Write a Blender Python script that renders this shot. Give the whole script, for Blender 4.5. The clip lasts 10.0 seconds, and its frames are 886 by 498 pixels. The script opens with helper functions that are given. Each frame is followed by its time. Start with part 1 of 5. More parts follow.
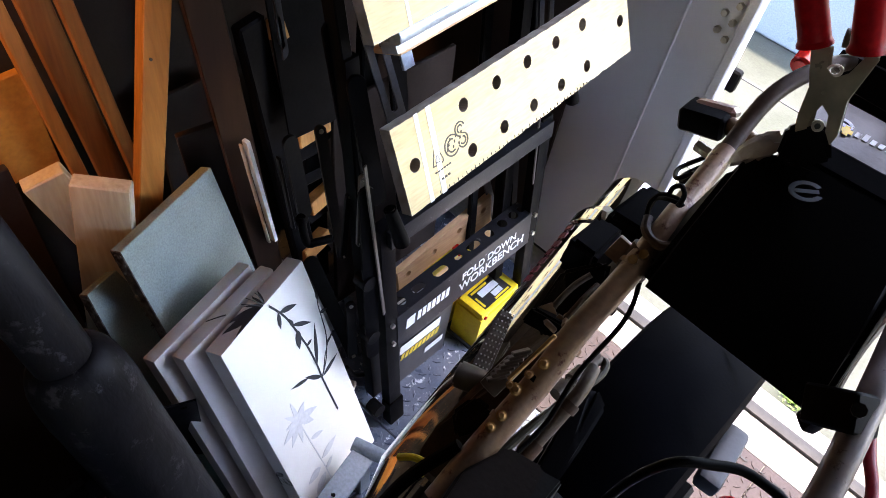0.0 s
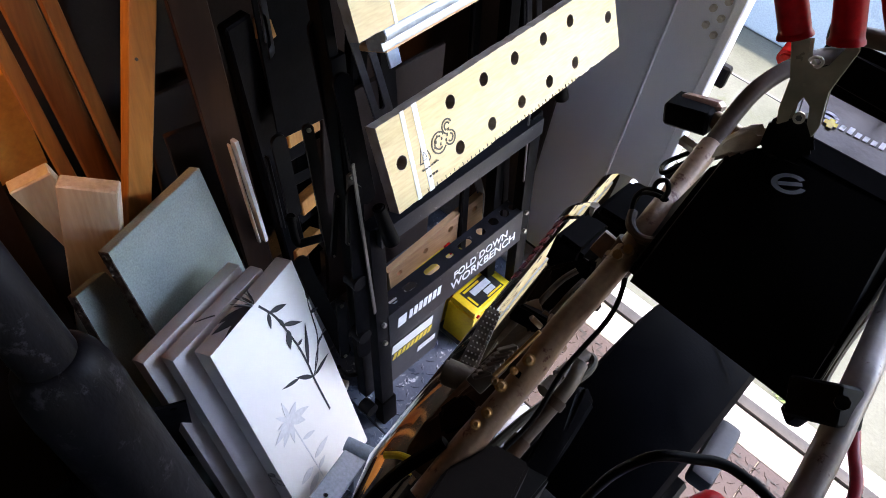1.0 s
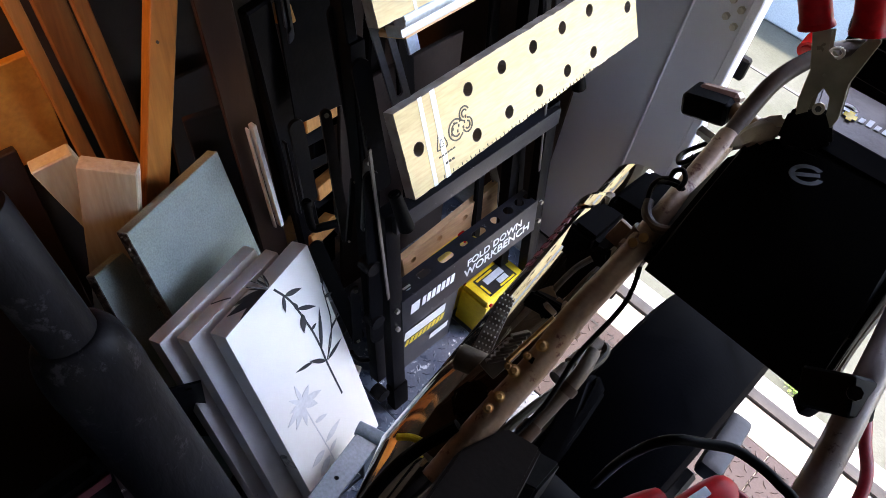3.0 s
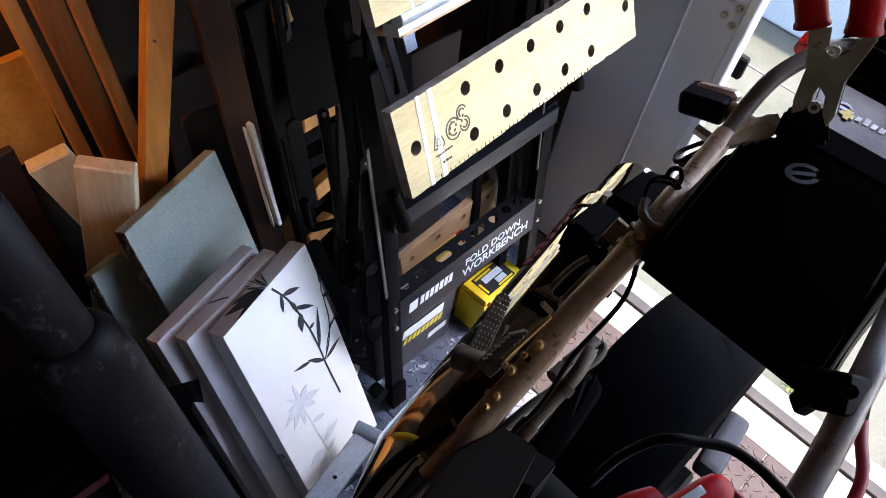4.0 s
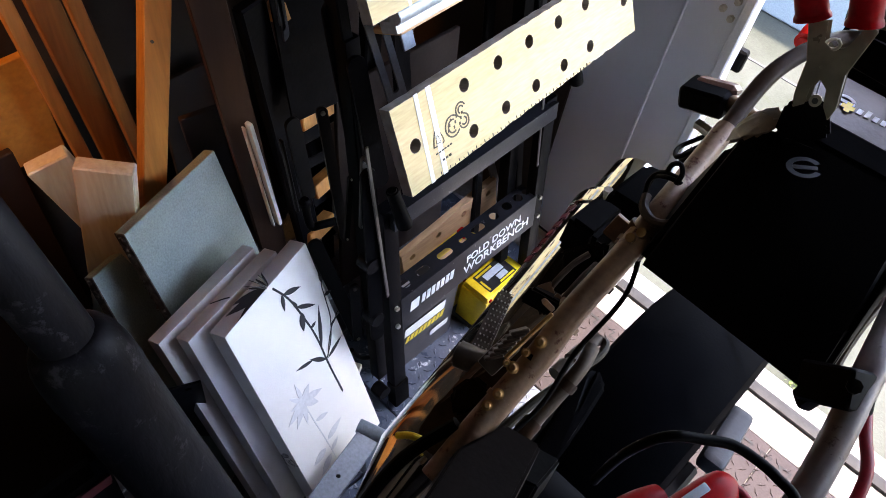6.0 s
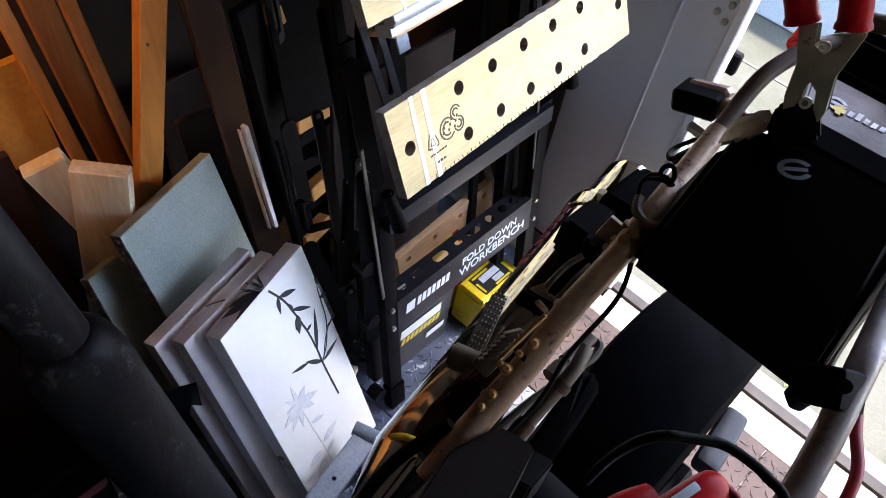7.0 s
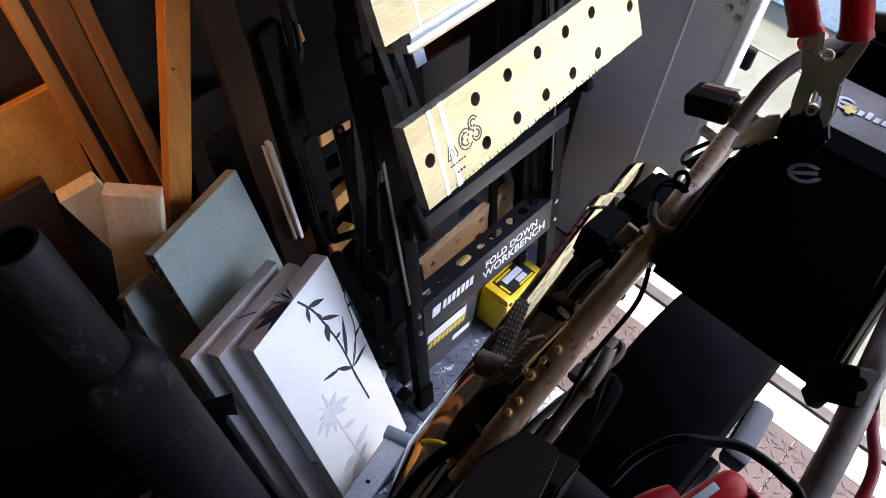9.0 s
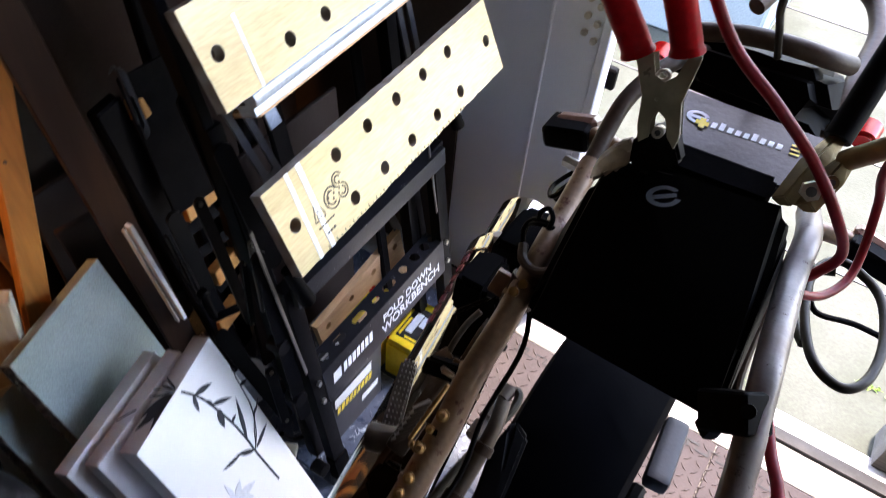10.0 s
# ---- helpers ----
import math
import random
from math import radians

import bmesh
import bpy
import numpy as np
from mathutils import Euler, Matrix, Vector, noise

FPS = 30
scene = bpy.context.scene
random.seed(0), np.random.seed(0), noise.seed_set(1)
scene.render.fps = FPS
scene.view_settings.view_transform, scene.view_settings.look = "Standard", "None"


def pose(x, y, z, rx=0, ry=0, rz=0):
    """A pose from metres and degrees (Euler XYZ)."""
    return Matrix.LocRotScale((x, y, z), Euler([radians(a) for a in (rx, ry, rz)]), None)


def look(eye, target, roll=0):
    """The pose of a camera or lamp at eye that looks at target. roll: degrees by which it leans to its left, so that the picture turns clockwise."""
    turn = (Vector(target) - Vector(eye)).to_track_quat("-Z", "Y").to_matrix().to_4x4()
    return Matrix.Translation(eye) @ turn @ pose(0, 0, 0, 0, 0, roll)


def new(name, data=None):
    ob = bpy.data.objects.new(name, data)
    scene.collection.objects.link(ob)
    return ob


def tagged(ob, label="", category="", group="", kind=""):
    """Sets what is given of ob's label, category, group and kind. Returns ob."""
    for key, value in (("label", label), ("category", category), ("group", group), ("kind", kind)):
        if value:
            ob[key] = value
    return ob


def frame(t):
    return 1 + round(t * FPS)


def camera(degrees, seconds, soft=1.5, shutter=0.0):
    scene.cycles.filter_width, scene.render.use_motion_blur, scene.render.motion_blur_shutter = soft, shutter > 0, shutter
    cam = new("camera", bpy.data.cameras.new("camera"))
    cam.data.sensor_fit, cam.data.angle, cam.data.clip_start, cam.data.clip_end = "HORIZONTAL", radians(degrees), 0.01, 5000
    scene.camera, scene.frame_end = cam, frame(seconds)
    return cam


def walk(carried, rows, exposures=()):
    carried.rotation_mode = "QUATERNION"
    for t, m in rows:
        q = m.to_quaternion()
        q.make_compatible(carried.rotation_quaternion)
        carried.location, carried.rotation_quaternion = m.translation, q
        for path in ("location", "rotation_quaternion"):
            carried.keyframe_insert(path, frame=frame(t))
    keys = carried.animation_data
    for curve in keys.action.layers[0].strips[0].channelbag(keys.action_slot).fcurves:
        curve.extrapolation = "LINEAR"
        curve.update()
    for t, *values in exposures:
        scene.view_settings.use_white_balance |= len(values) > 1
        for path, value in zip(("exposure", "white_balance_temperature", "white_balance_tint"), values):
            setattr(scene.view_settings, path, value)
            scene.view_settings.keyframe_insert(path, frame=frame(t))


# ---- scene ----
cam = camera(60.0, 10.0, soft=0.85, shutter=0.5)
PATH = [
    (0, (0.046, -0.004, 1.623), (-0.696, 1.063, 0.103), 11.9),
    (0.5, (0.055, 0.002, 1.623), (-0.699, 1.068, 0.109), 10.9),
    (1, (0.056, 0.005, 1.62), (-0.681, 1.077, 0.101), 11.6),
    (1.5, (0.053, 0.003, 1.618), (-0.68, 1.063, 0.089), 12.3),
    (2, (0.055, 0.001, 1.619), (-0.683, 1.049, 0.084), 12.2),
    (2.5, (0.057, -0.004, 1.621), (-0.689, 1.034, 0.082), 11.8),
    (4, (0.061, -0.001, 1.621), (-0.682, 1.036, 0.08), 11.8),
    (4.5, (0.06, -0.003, 1.62), (-0.685, 1.027, 0.076), 11.7),
    (5, (0.058, -0.001, 1.62), (-0.691, 1.025, 0.075), 11.4),
    (5.5, (0.058, 0.002, 1.619), (-0.684, 1.027, 0.07), 11.1),
    (7, (0.064, 0.002, 1.622), (-0.676, 1.041, 0.081), 11.2),
    (7.5, (0.061, 0.002, 1.621), (-0.68, 1.04, 0.08), 11.3),
    (8, (0.064, 0.003, 1.622), (-0.671, 1.042, 0.08), 11.1),
    (8.5, (0.065, -0.003, 1.654), (-0.682, 0.986, 0.084), 7.6),
    (9, (0.066, -0.004, 1.654), (-0.713, 0.989, 0.103), 7.0),
    (9.5, (0.067, 0.002, 1.643), (-0.701, 1.007, 0.094), 7.7),
    (9.7, (0.077, 0.062, 1.625), (-0.624, 1.152, 0.102), 7.3),
    (9.8, (0.073, 0.052, 1.635), (-0.573, 1.212, 0.14), 7.6),
    (9.9, (0.073, 0.061, 1.634), (-0.575, 1.235, 0.15), 6.9),
    (10, (0.074, 0.071, 1.631), (-0.588, 1.258, 0.163), 5.7),
]
EXPOSURES = [(0.0, 4.4, 7500, 21), (1.0, 4.17, 7500, 21), (9.5, 4.17, 7500, 21), (9.8, 4.25, 7500, 21), (10.0, 4.25, 7500, 21)]
walk(cam, [(t, look(eye, target, roll)) for t, eye, target, roll in PATH], EXPOSURES)

# ---------- world and sun ----------
world = bpy.data.worlds.new("sky")
scene.world = world
world.use_nodes = True
wn = world.node_tree
sky = wn.nodes.new("ShaderNodeTexSky")
sky.sky_type, sky.sun_disc = "NISHITA", False
sky.sun_elevation, sky.sun_rotation = radians(74), radians(18)
wn.links.new(sky.outputs[0], wn.nodes["Background"].inputs[0])
wn.nodes["Background"].inputs[1].default_value = 0.15
sun = new("sun", bpy.data.lights.new("sun", "SUN"))
sun.data.energy, sun.data.angle, sun.data.color = 1.35, radians(4), (1.0, 0.95, 0.88)
sun.matrix_world = look((0.6, 1.85, 7), (0, 0, 0))

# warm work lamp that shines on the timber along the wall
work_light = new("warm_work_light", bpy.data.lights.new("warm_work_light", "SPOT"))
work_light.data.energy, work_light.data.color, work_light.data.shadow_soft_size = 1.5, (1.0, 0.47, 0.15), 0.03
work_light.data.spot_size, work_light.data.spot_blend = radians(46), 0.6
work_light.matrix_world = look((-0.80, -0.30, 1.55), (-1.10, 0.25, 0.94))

# ---------- materials ----------
def material(name, base, rough=0.6, metal=0.0, other=None, mix=0.4, scale=12.0, fine=160.0, bump=0.15, rvar=0.12, stretch=(1, 1, 1), coat=0.0, stain=None, stain_at=0.62, spec=0.5):
    m = bpy.data.materials.new(name)
    m.use_nodes = True
    n, l = m.node_tree.nodes, m.node_tree.links
    b = n["Principled BSDF"]
    tc = n.new("ShaderNodeTexCoord")
    mp = n.new("ShaderNodeMapping")
    mp.inputs["Scale"].default_value = stretch
    l.new(tc.outputs["Object"], mp.inputs[0])
    big, small = n.new("ShaderNodeTexNoise"), n.new("ShaderNodeTexNoise")
    for t, s, d in ((big, scale, 5), (small, fine, 3)):
        t.inputs["Scale"].default_value, t.inputs["Detail"].default_value = s, d
        l.new(mp.outputs[0], t.inputs["Vector"])
    if other is None:
        other = tuple(c * 0.72 for c in base)
    ramp = n.new("ShaderNodeMapRange")
    ramp.inputs[1].default_value, ramp.inputs[2].default_value = 0.35, 0.68
    ramp.inputs[4].default_value = mix * 1.6
    l.new(big.outputs[0], ramp.inputs[0])
    c1 = n.new("ShaderNodeMix")
    c1.data_type = "RGBA"
    c1.inputs[6].default_value, c1.inputs[7].default_value = (*base, 1), (*other, 1)
    l.new(ramp.outputs[0], c1.inputs[0])
    c2 = n.new("ShaderNodeMix")
    c2.data_type, c2.blend_type = "RGBA", "OVERLAY"
    c2.inputs[0].default_value = 0.35
    l.new(c1.outputs[2], c2.inputs[6])
    l.new(small.outputs[0], c2.inputs[7])
    out = c2.outputs[2]
    if stain:
        st = n.new("ShaderNodeTexNoise")
        st.inputs["Scale"].default_value, st.inputs["Detail"].default_value, st.inputs["Roughness"].default_value = scale * 2.3, 8, 0.7
        l.new(tc.outputs["Object"], st.inputs["Vector"])
        sr = n.new("ShaderNodeMapRange")
        sr.inputs[1].default_value, sr.inputs[2].default_value = stain_at, stain_at + 0.06
        l.new(st.outputs[0], sr.inputs[0])
        c3 = n.new("ShaderNodeMix")
        c3.data_type = "RGBA"
        c3.inputs[7].default_value = (*stain, 1)
        l.new(sr.outputs[0], c3.inputs[0])
        l.new(out, c3.inputs[6])
        out = c3.outputs[2]
    l.new(out, b.inputs["Base Color"])
    rr = n.new("ShaderNodeMapRange")
    rr.inputs[3].default_value, rr.inputs[4].default_value = max(0.02, rough - rvar), min(1, rough + rvar)
    l.new(big.outputs[0], rr.inputs[0])
    l.new(rr.outputs[0], b.inputs["Roughness"])
    b.inputs["Metallic"].default_value = metal
    b.inputs["Coat Weight"].default_value = coat
    b.inputs["Specular IOR Level"].default_value = spec
    if bump:
        bp = n.new("ShaderNodeBump")
        bp.inputs["Strength"].default_value, bp.inputs["Distance"].default_value = bump, 0.002
        l.new(small.outputs[0], bp.inputs["Height"])
        l.new(bp.outputs[0], b.inputs["Normal"])
    return m


PINE = material("pine", (0.52, 0.23, 0.055), 0.6, other=(0.36, 0.135, 0.028), mix=0.5, scale=22, fine=140, stretch=(1, 1, 0.08))
PINE_PALE = material("pine_pale", (0.70, 0.63, 0.50), 0.65, other=(0.52, 0.42, 0.28), mix=0.5, scale=25, fine=150, stretch=(1, 1, 0.1))
PINE_DARK = material("pine_dark", (0.36, 0.15, 0.04), 0.6, other=(0.2, 0.075, 0.02), mix=0.5, scale=20, fine=140, stretch=(1, 1, 0.08))
CHIP = material("tan_board", (0.60, 0.27, 0.05), 0.62, other=(0.46, 0.18, 0.03), mix=0.5, scale=7, fine=90, bump=0.06)
# Brown with the shade behind the bench put into it.
BROWN = material("brown_board_shaded", (0.024, 0.011, 0.007), 0.75, mix=0.5, scale=8)
PLY = material("birch_jaw", (0.70, 0.54, 0.27), 0.5, other=(0.60, 0.44, 0.19), mix=0.4, scale=16, fine=260, stretch=(1, 0.12, 1), bump=0.08, stain=(0.45, 0.33, 0.17), stain_at=0.69)
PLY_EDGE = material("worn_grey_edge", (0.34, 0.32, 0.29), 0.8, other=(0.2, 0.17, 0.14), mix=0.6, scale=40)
PEG = material("beech_strip", (0.60, 0.37, 0.19), 0.6, other=(0.46, 0.25, 0.1), scale=18, stretch=(1, 0.15, 1))
GYPSUM = material("plasterboard_face", (0.37, 0.44, 0.405), 0.85, other=(0.29, 0.35, 0.325), mix=0.6, scale=8, fine=300, stain=(0.55, 0.57, 0.53), stain_at=0.72)
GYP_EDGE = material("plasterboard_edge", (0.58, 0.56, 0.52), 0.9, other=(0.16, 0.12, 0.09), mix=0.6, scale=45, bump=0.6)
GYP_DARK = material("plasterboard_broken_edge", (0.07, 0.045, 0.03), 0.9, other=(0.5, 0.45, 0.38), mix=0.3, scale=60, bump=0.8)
CANVAS = material("primed_canvas", (0.85, 0.82, 0.75), 0.75, other=(0.74, 0.71, 0.66), mix=0.25, scale=7, fine=600, bump=0.12, stain=(0.68, 0.65, 0.60), stain_at=0.72)
CANVAS_SIDE = material("canvas_dusty_side", (0.76, 0.73, 0.71), 0.8, other=(0.60, 0.54, 0.50), mix=0.5, scale=11, fine=600, stain=(0.34, 0.26, 0.22), stain_at=0.66)
INK = material("black_print", (0.018, 0.02, 0.024), 0.6, bump=0)
INK_PALE = material("grey_print", (0.70, 0.69, 0.67), 0.7, bump=0)
# Bench shade is put into the colour of these two near-black steels.
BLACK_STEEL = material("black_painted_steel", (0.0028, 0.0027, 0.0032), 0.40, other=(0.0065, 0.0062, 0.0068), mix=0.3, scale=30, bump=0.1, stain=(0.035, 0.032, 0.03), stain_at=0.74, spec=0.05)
GREY_STEEL = material("dull_grey_steel_shaded", (0.007, 0.0066, 0.0064), 0.42, 0.2, mix=0.4, scale=20, spec=0.12)
BLACK_PLASTIC = material("black_plastic", (0.0014, 0.0011, 0.0012), 0.55, mix=0.3, scale=25, bump=0.05, spec=0.05)
PIPE = material("dusty_black_pipe", (0.0040, 0.0036, 0.0043), 0.55, other=(0.010, 0.0094, 0.0108), mix=0.6, scale=10, fine=70, stain=(0.034, 0.031, 0.034), stain_at=0.57, spec=0.10, bump=0.6, stretch=(1, 1, 0.35))
RUBBER = material("tyre_rubber", (0.0008, 0.0009, 0.0014), 0.75, mix=0.4, scale=18, fine=220, spec=0.015)
CHROME = material("polished_steel", (0.80, 0.76, 0.68), 0.07, 1.0, mix=0.15, scale=8, bump=0, rvar=0.03)
BRIGHT = material("zinc_bolt", (0.62, 0.58, 0.5), 0.35, 0.9, mix=0.4, scale=60)
GOLD = material("gold_passivated", (0.34, 0.19, 0.07), 0.45, 0.8, mix=0.5, scale=60)
RAIL = material("beige_frame_paint", (0.25, 0.155, 0.09), 0.38, 0.25, other=(0.15, 0.085, 0.046), mix=0.5, scale=18, bump=0.2, stain=(0.075, 0.018, 0.006), stain_at=0.585)
RAIL_R = material("worn_alloy", (0.20, 0.175, 0.165), 0.42, 0.3, other=(0.10, 0.068, 0.05), mix=0.6, scale=20, stain=(0.04, 0.018, 0.012), stain_at=0.60)
BLUE_STEEL = material("blue_grey_steel", (0.24, 0.28, 0.32), 0.4, 0.3, mix=0.3, scale=12, stain=(0.12, 0.12, 0.12), stain_at=0.66)
DOOR = material("grey_door_skin", (0.72, 0.74, 0.79), 0.38, 0.1, other=(0.66, 0.68, 0.73), mix=0.4, scale=3, fine=400, bump=0.015)
TRAY_PAINT = material("speckled_black_paint", (0.007, 0.0078, 0.0105), 0.40, other=(0.012, 0.0125, 0.016), mix=0.4, scale=30, bump=0.1, stain=(0.22, 0.215, 0.21), stain_at=0.635, spec=0.4)
END_DARK = material("dark_near_end", (0.085, 0.042, 0.022), 0.8, other=(0.04, 0.018, 0.009), mix=0.5, scale=40)
SEAL = material("dark_rubber_seal", (0.06, 0.06, 0.062), 0.7, mix=0.4, scale=30)
SEAL_DARK = material("black_rubber_seal", (0.014, 0.014, 0.015), 0.6, mix=0.5, scale=30, spec=0.2)
SILL = material("pale_sill", (0.30, 0.30, 0.29), 0.6, other=(0.20, 0.19, 0.18), mix=0.4, scale=10, fine=120)
MAT_RUBBER = material("floor_rubber", (0.050, 0.066, 0.098), 0.30, other=(0.11, 0.13, 0.165), mix=0.5, scale=14, fine=200, stain=(0.62, 0.64, 0.66), stain_at=0.60)
# Copy of the floor tile for the sunlit doorway, darkened against overexposure.
MAT_SUN_TONED = material("sun_toned_floor_tile", (0.030, 0.024, 0.025), 0.8, other=(0.045, 0.036, 0.036), mix=0.5, scale=12, fine=180, spec=0.15)
SLAB = material("garage_slab", (0.16, 0.15, 0.14), 0.85, mix=0.5, scale=6)
CONCRETE = material("outdoor_concrete", (0.044, 0.050, 0.040), 0.9, other=(0.030, 0.036, 0.025), mix=0.6, scale=4, fine=120, bump=0.4, stain=(0.028, 0.035, 0.018), stain_at=0.60)
WALL = material("dark_boarding", (0.035, 0.022, 0.016), 0.85, mix=0.5, scale=5)
CEILING = material("ceiling_board", (0.14, 0.11, 0.09), 0.9, mix=0.4, scale=4)
YELLOW = material("yellow_battery_case", (0.85, 0.62, 0.03), 0.35, other=(0.62, 0.40, 0.01), mix=0.3, scale=30, bump=0.05)
LABEL_BLACK = material("black_label", (0.02, 0.02, 0.022), 0.35, bump=0)
LABEL_GREY = material("silver_label", (0.55, 0.60, 0.66), 0.35, bump=0)
WHITE = material("white_print", (0.8, 0.8, 0.8), 0.5, bump=0)
RED = material("red_handle", (0.30, 0.003, 0.005), 0.4, other=(0.18, 0.002, 0.004), mix=0.4, scale=30, bump=0.05, spec=0.08)
RED_CABLE = material("red_cable", (0.17, 0.004, 0.008), 0.4, mix=0.2, scale=30, bump=0.03, spec=0.15)
RED_LENS = material("red_lens", (0.75, 0.012, 0.01), 0.2, bump=0)
ORANGE_LENS = material("smoked_orange_lens", (0.22, 0.12, 0.09), 0.35, bump=0)
DECAL_RED = material("dark_red_decal", (0.22, 0.01, 0.02), 0.4, bump=0)
CABLE = material("dark_olive_cable", (0.022, 0.017, 0.010), 0.45, mix=0.3, scale=40, spec=0.15)
GREEN = material("weed_leaf", (0.10, 0.19, 0.03), 0.6, other=(0.16, 0.25, 0.05), mix=0.5, scale=40)
PLATE = material("dark_plastic_plate", (0.035, 0.027, 0.021), 0.32, other=(0.022, 0.016, 0.012), mix=0.4, scale=15, spec=0.4)
DARK_FRAME = material("dark_brown_frame_paint", (0.055, 0.034, 0.022), 0.45, 0.2, mix=0.4, scale=18, spec=0.2)
DARK_RED = material("dark_red_plastic", (0.06, 0.004, 0.006), 0.5, bump=0)
PALE_BLUE = material("grey_plastic", (0.018, 0.02, 0.023), 0.5, mix=0.2, scale=12, spec=0.2)
SLEEPER = material("weathered_timber", (0.14, 0.13, 0.12), 0.85, mix=0.5, scale=16, stretch=(0.1, 1, 1))
TAPE = material("pale_tape", (0.82, 0.80, 0.72), 0.5, bump=0)
STAMP = material("stamp_ink", (0.10, 0.085, 0.055), 0.7, bump=0)
BLUE_CAR = material("pale_blue_paint", (0.26, 0.33, 0.38), 0.3, mix=0.2, scale=4, bump=0)
MUG = material("pale_blue_ceramic", (0.55, 0.62, 0.66), 0.3, bump=0)

# ---------- shaping helpers ----------
def thing(name, label, category, place, group="", kind=""):
    ob = new(name)
    ob.empty_display_size = 0.05
    ob.location = place
    return tagged(ob, label, category, group, kind)


def part(name, bm, mat, parent=None, label="", smooth=35):
    me = bpy.data.meshes.new(name)
    bmesh.ops.recalc_face_normals(bm, faces=bm.faces)
    bm.to_mesh(me)
    bm.free()
    me.materials.append(mat)
    if smooth:
        me.polygons.foreach_set("use_smooth", [True] * len(me.polygons))
        me.set_sharp_from_angle(angle=radians(smooth))
    ob = new(name, me)
    if parent:
        hold(ob, parent)
    if label:
        tagged(ob, label)
    return ob


def hold(ob, parent):
    chain, m = parent, Matrix()
    while chain:
        m = chain.matrix_basis @ m if chain.parent is None else chain.matrix_parent_inverse @ chain.matrix_basis @ m
        chain = chain.parent
    ob.parent = parent
    ob.matrix_parent_inverse = m.inverted()


def box(size, m=None, bevel=0.002, seg=1):
    bm = bmesh.new()
    bmesh.ops.create_cube(bm, size=1)
    bm.transform(Matrix.Diagonal((*size, 1)))
    if bevel:
        bmesh.ops.bevel(bm, geom=bm.edges[:], offset=min(bevel, min(size) * 0.45), segments=seg, affect="EDGES", profile=0.7)
    if m:
        bm.transform(m)
    return bm


def span(lo, hi, bevel=0.002, seg=1, m=None):
    c = [(a + b) / 2 for a, b in zip(lo, hi)]
    bm = box([b - a for a, b in zip(lo, hi)], Matrix.Translation(c), bevel, seg)
    if m:
        bm.transform(m)
    return bm


def axes(o, u, v):
    u = Vector(u).normalized()
    v = Vector(v)
    v = (v - u * v.dot(u)).normalized()
    w = u.cross(v)
    m = Matrix((u, v, w)).transposed().to_4x4()
    m.translation = o
    return m


def beam(p, q, wide, thick, facing, bevel=0.002, seg=1):
    """A straight bar from p to q, thick along 'facing'."""
    p, q = Vector(p), Vector(q)
    m = axes((p + q) / 2, q - p, facing)
    return box(((q - p).length, thick, wide), m, bevel, seg)


def bar_round(p, q, r, seg=14, r2=None, bevel=0.0):
    p, q = Vector(p), Vector(q)
    bm = bmesh.new()
    bmesh.ops.create_cone(bm, cap_ends=True, segments=seg, radius1=r, radius2=r if r2 is None else r2, depth=(q - p).length)
    if bevel:
        bmesh.ops.bevel(bm, geom=[e for e in bm.edges if any(len(f.verts) > 4 for f in e.link_faces)], offset=bevel, segments=2, affect="EDGES")
    bm.transform(Matrix.Translation((p + q) / 2) @ (q - p).to_track_quat("Z", "Y").to_matrix().to_4x4())
    return bm


def curve_points(pts, steps=6, closed=False):
    pts = [Vector(p) for p in pts]
    n, out = len(pts), []
    for i in range(n if closed else n - 1):
        if closed:
            a, b, c, d = (pts[(i + k) % n] for k in (-1, 0, 1, 2))
        else:
            a, b, c, d = (pts[min(max(i + k, 0), n - 1)] for k in (-1, 0, 1, 2))
        for s in range(steps):
            t = s / steps
            out.append(0.5 * (2 * b + (c - a) * t + (2 * a - 5 * b + 4 * c - d) * t * t + (3 * b - a - 3 * c + d) * t ** 3))
    if not closed:
        out.append(pts[-1])
    return out


def tube(pts, r, seg=10, steps=6, closed=False, hollow=0.0):
    pts = curve_points(pts, steps, closed)
    bm = bmesh.new()
    rings, n = [], len(pts)
    ref = Vector((0.13, 0.2, 1)).normalized()
    for i, p in enumerate(pts):
        d = (pts[(i + 1) % n] - pts[i - 1]) if closed else (pts[min(i + 1, n - 1)] - pts[max(i - 1, 0)])
        d.normalize()
        s = d.cross(ref)
        s = s.normalized() if s.length > 1e-4 else d.orthogonal().normalized()
        ref = s.cross(d)
        k = r(i / (n - 1)) if callable(r) else r
        rings.append([bm.verts.new(p + (s * math.cos(a) + ref * math.sin(a)) * k) for a in (2 * math.pi * j / seg for j in range(seg))])
    for a, b in zip(rings, rings[1:] + (rings[:1] if closed else [])):
        for j in range(seg):
            bm.faces.new((a[j], a[(j + 1) % seg], b[(j + 1) % seg], b[j]))
    if not closed:
        bm.faces.new(rings[0])
        bm.faces.new(rings[-1])
    return bm


def circle(x, y, r, n=18):
    return [(x + r * math.cos(2 * math.pi * k / n), y + r * math.sin(2 * math.pi * k / n)) for k in range(n)]


def slot(x, y, r, half, n=8, along="x"):
    out = []
    for k in range(2 * n):
        a = -math.pi / 2 + math.pi * k / (n - 1) if k < n else math.pi / 2 + math.pi * (k - n) / (n - 1)
        off = half if k < n else -half
        px, py = off + r * math.cos(a), r * math.sin(a)
        out.append((x + px, y + py) if along == "x" else (x - py, y + px))
    return out


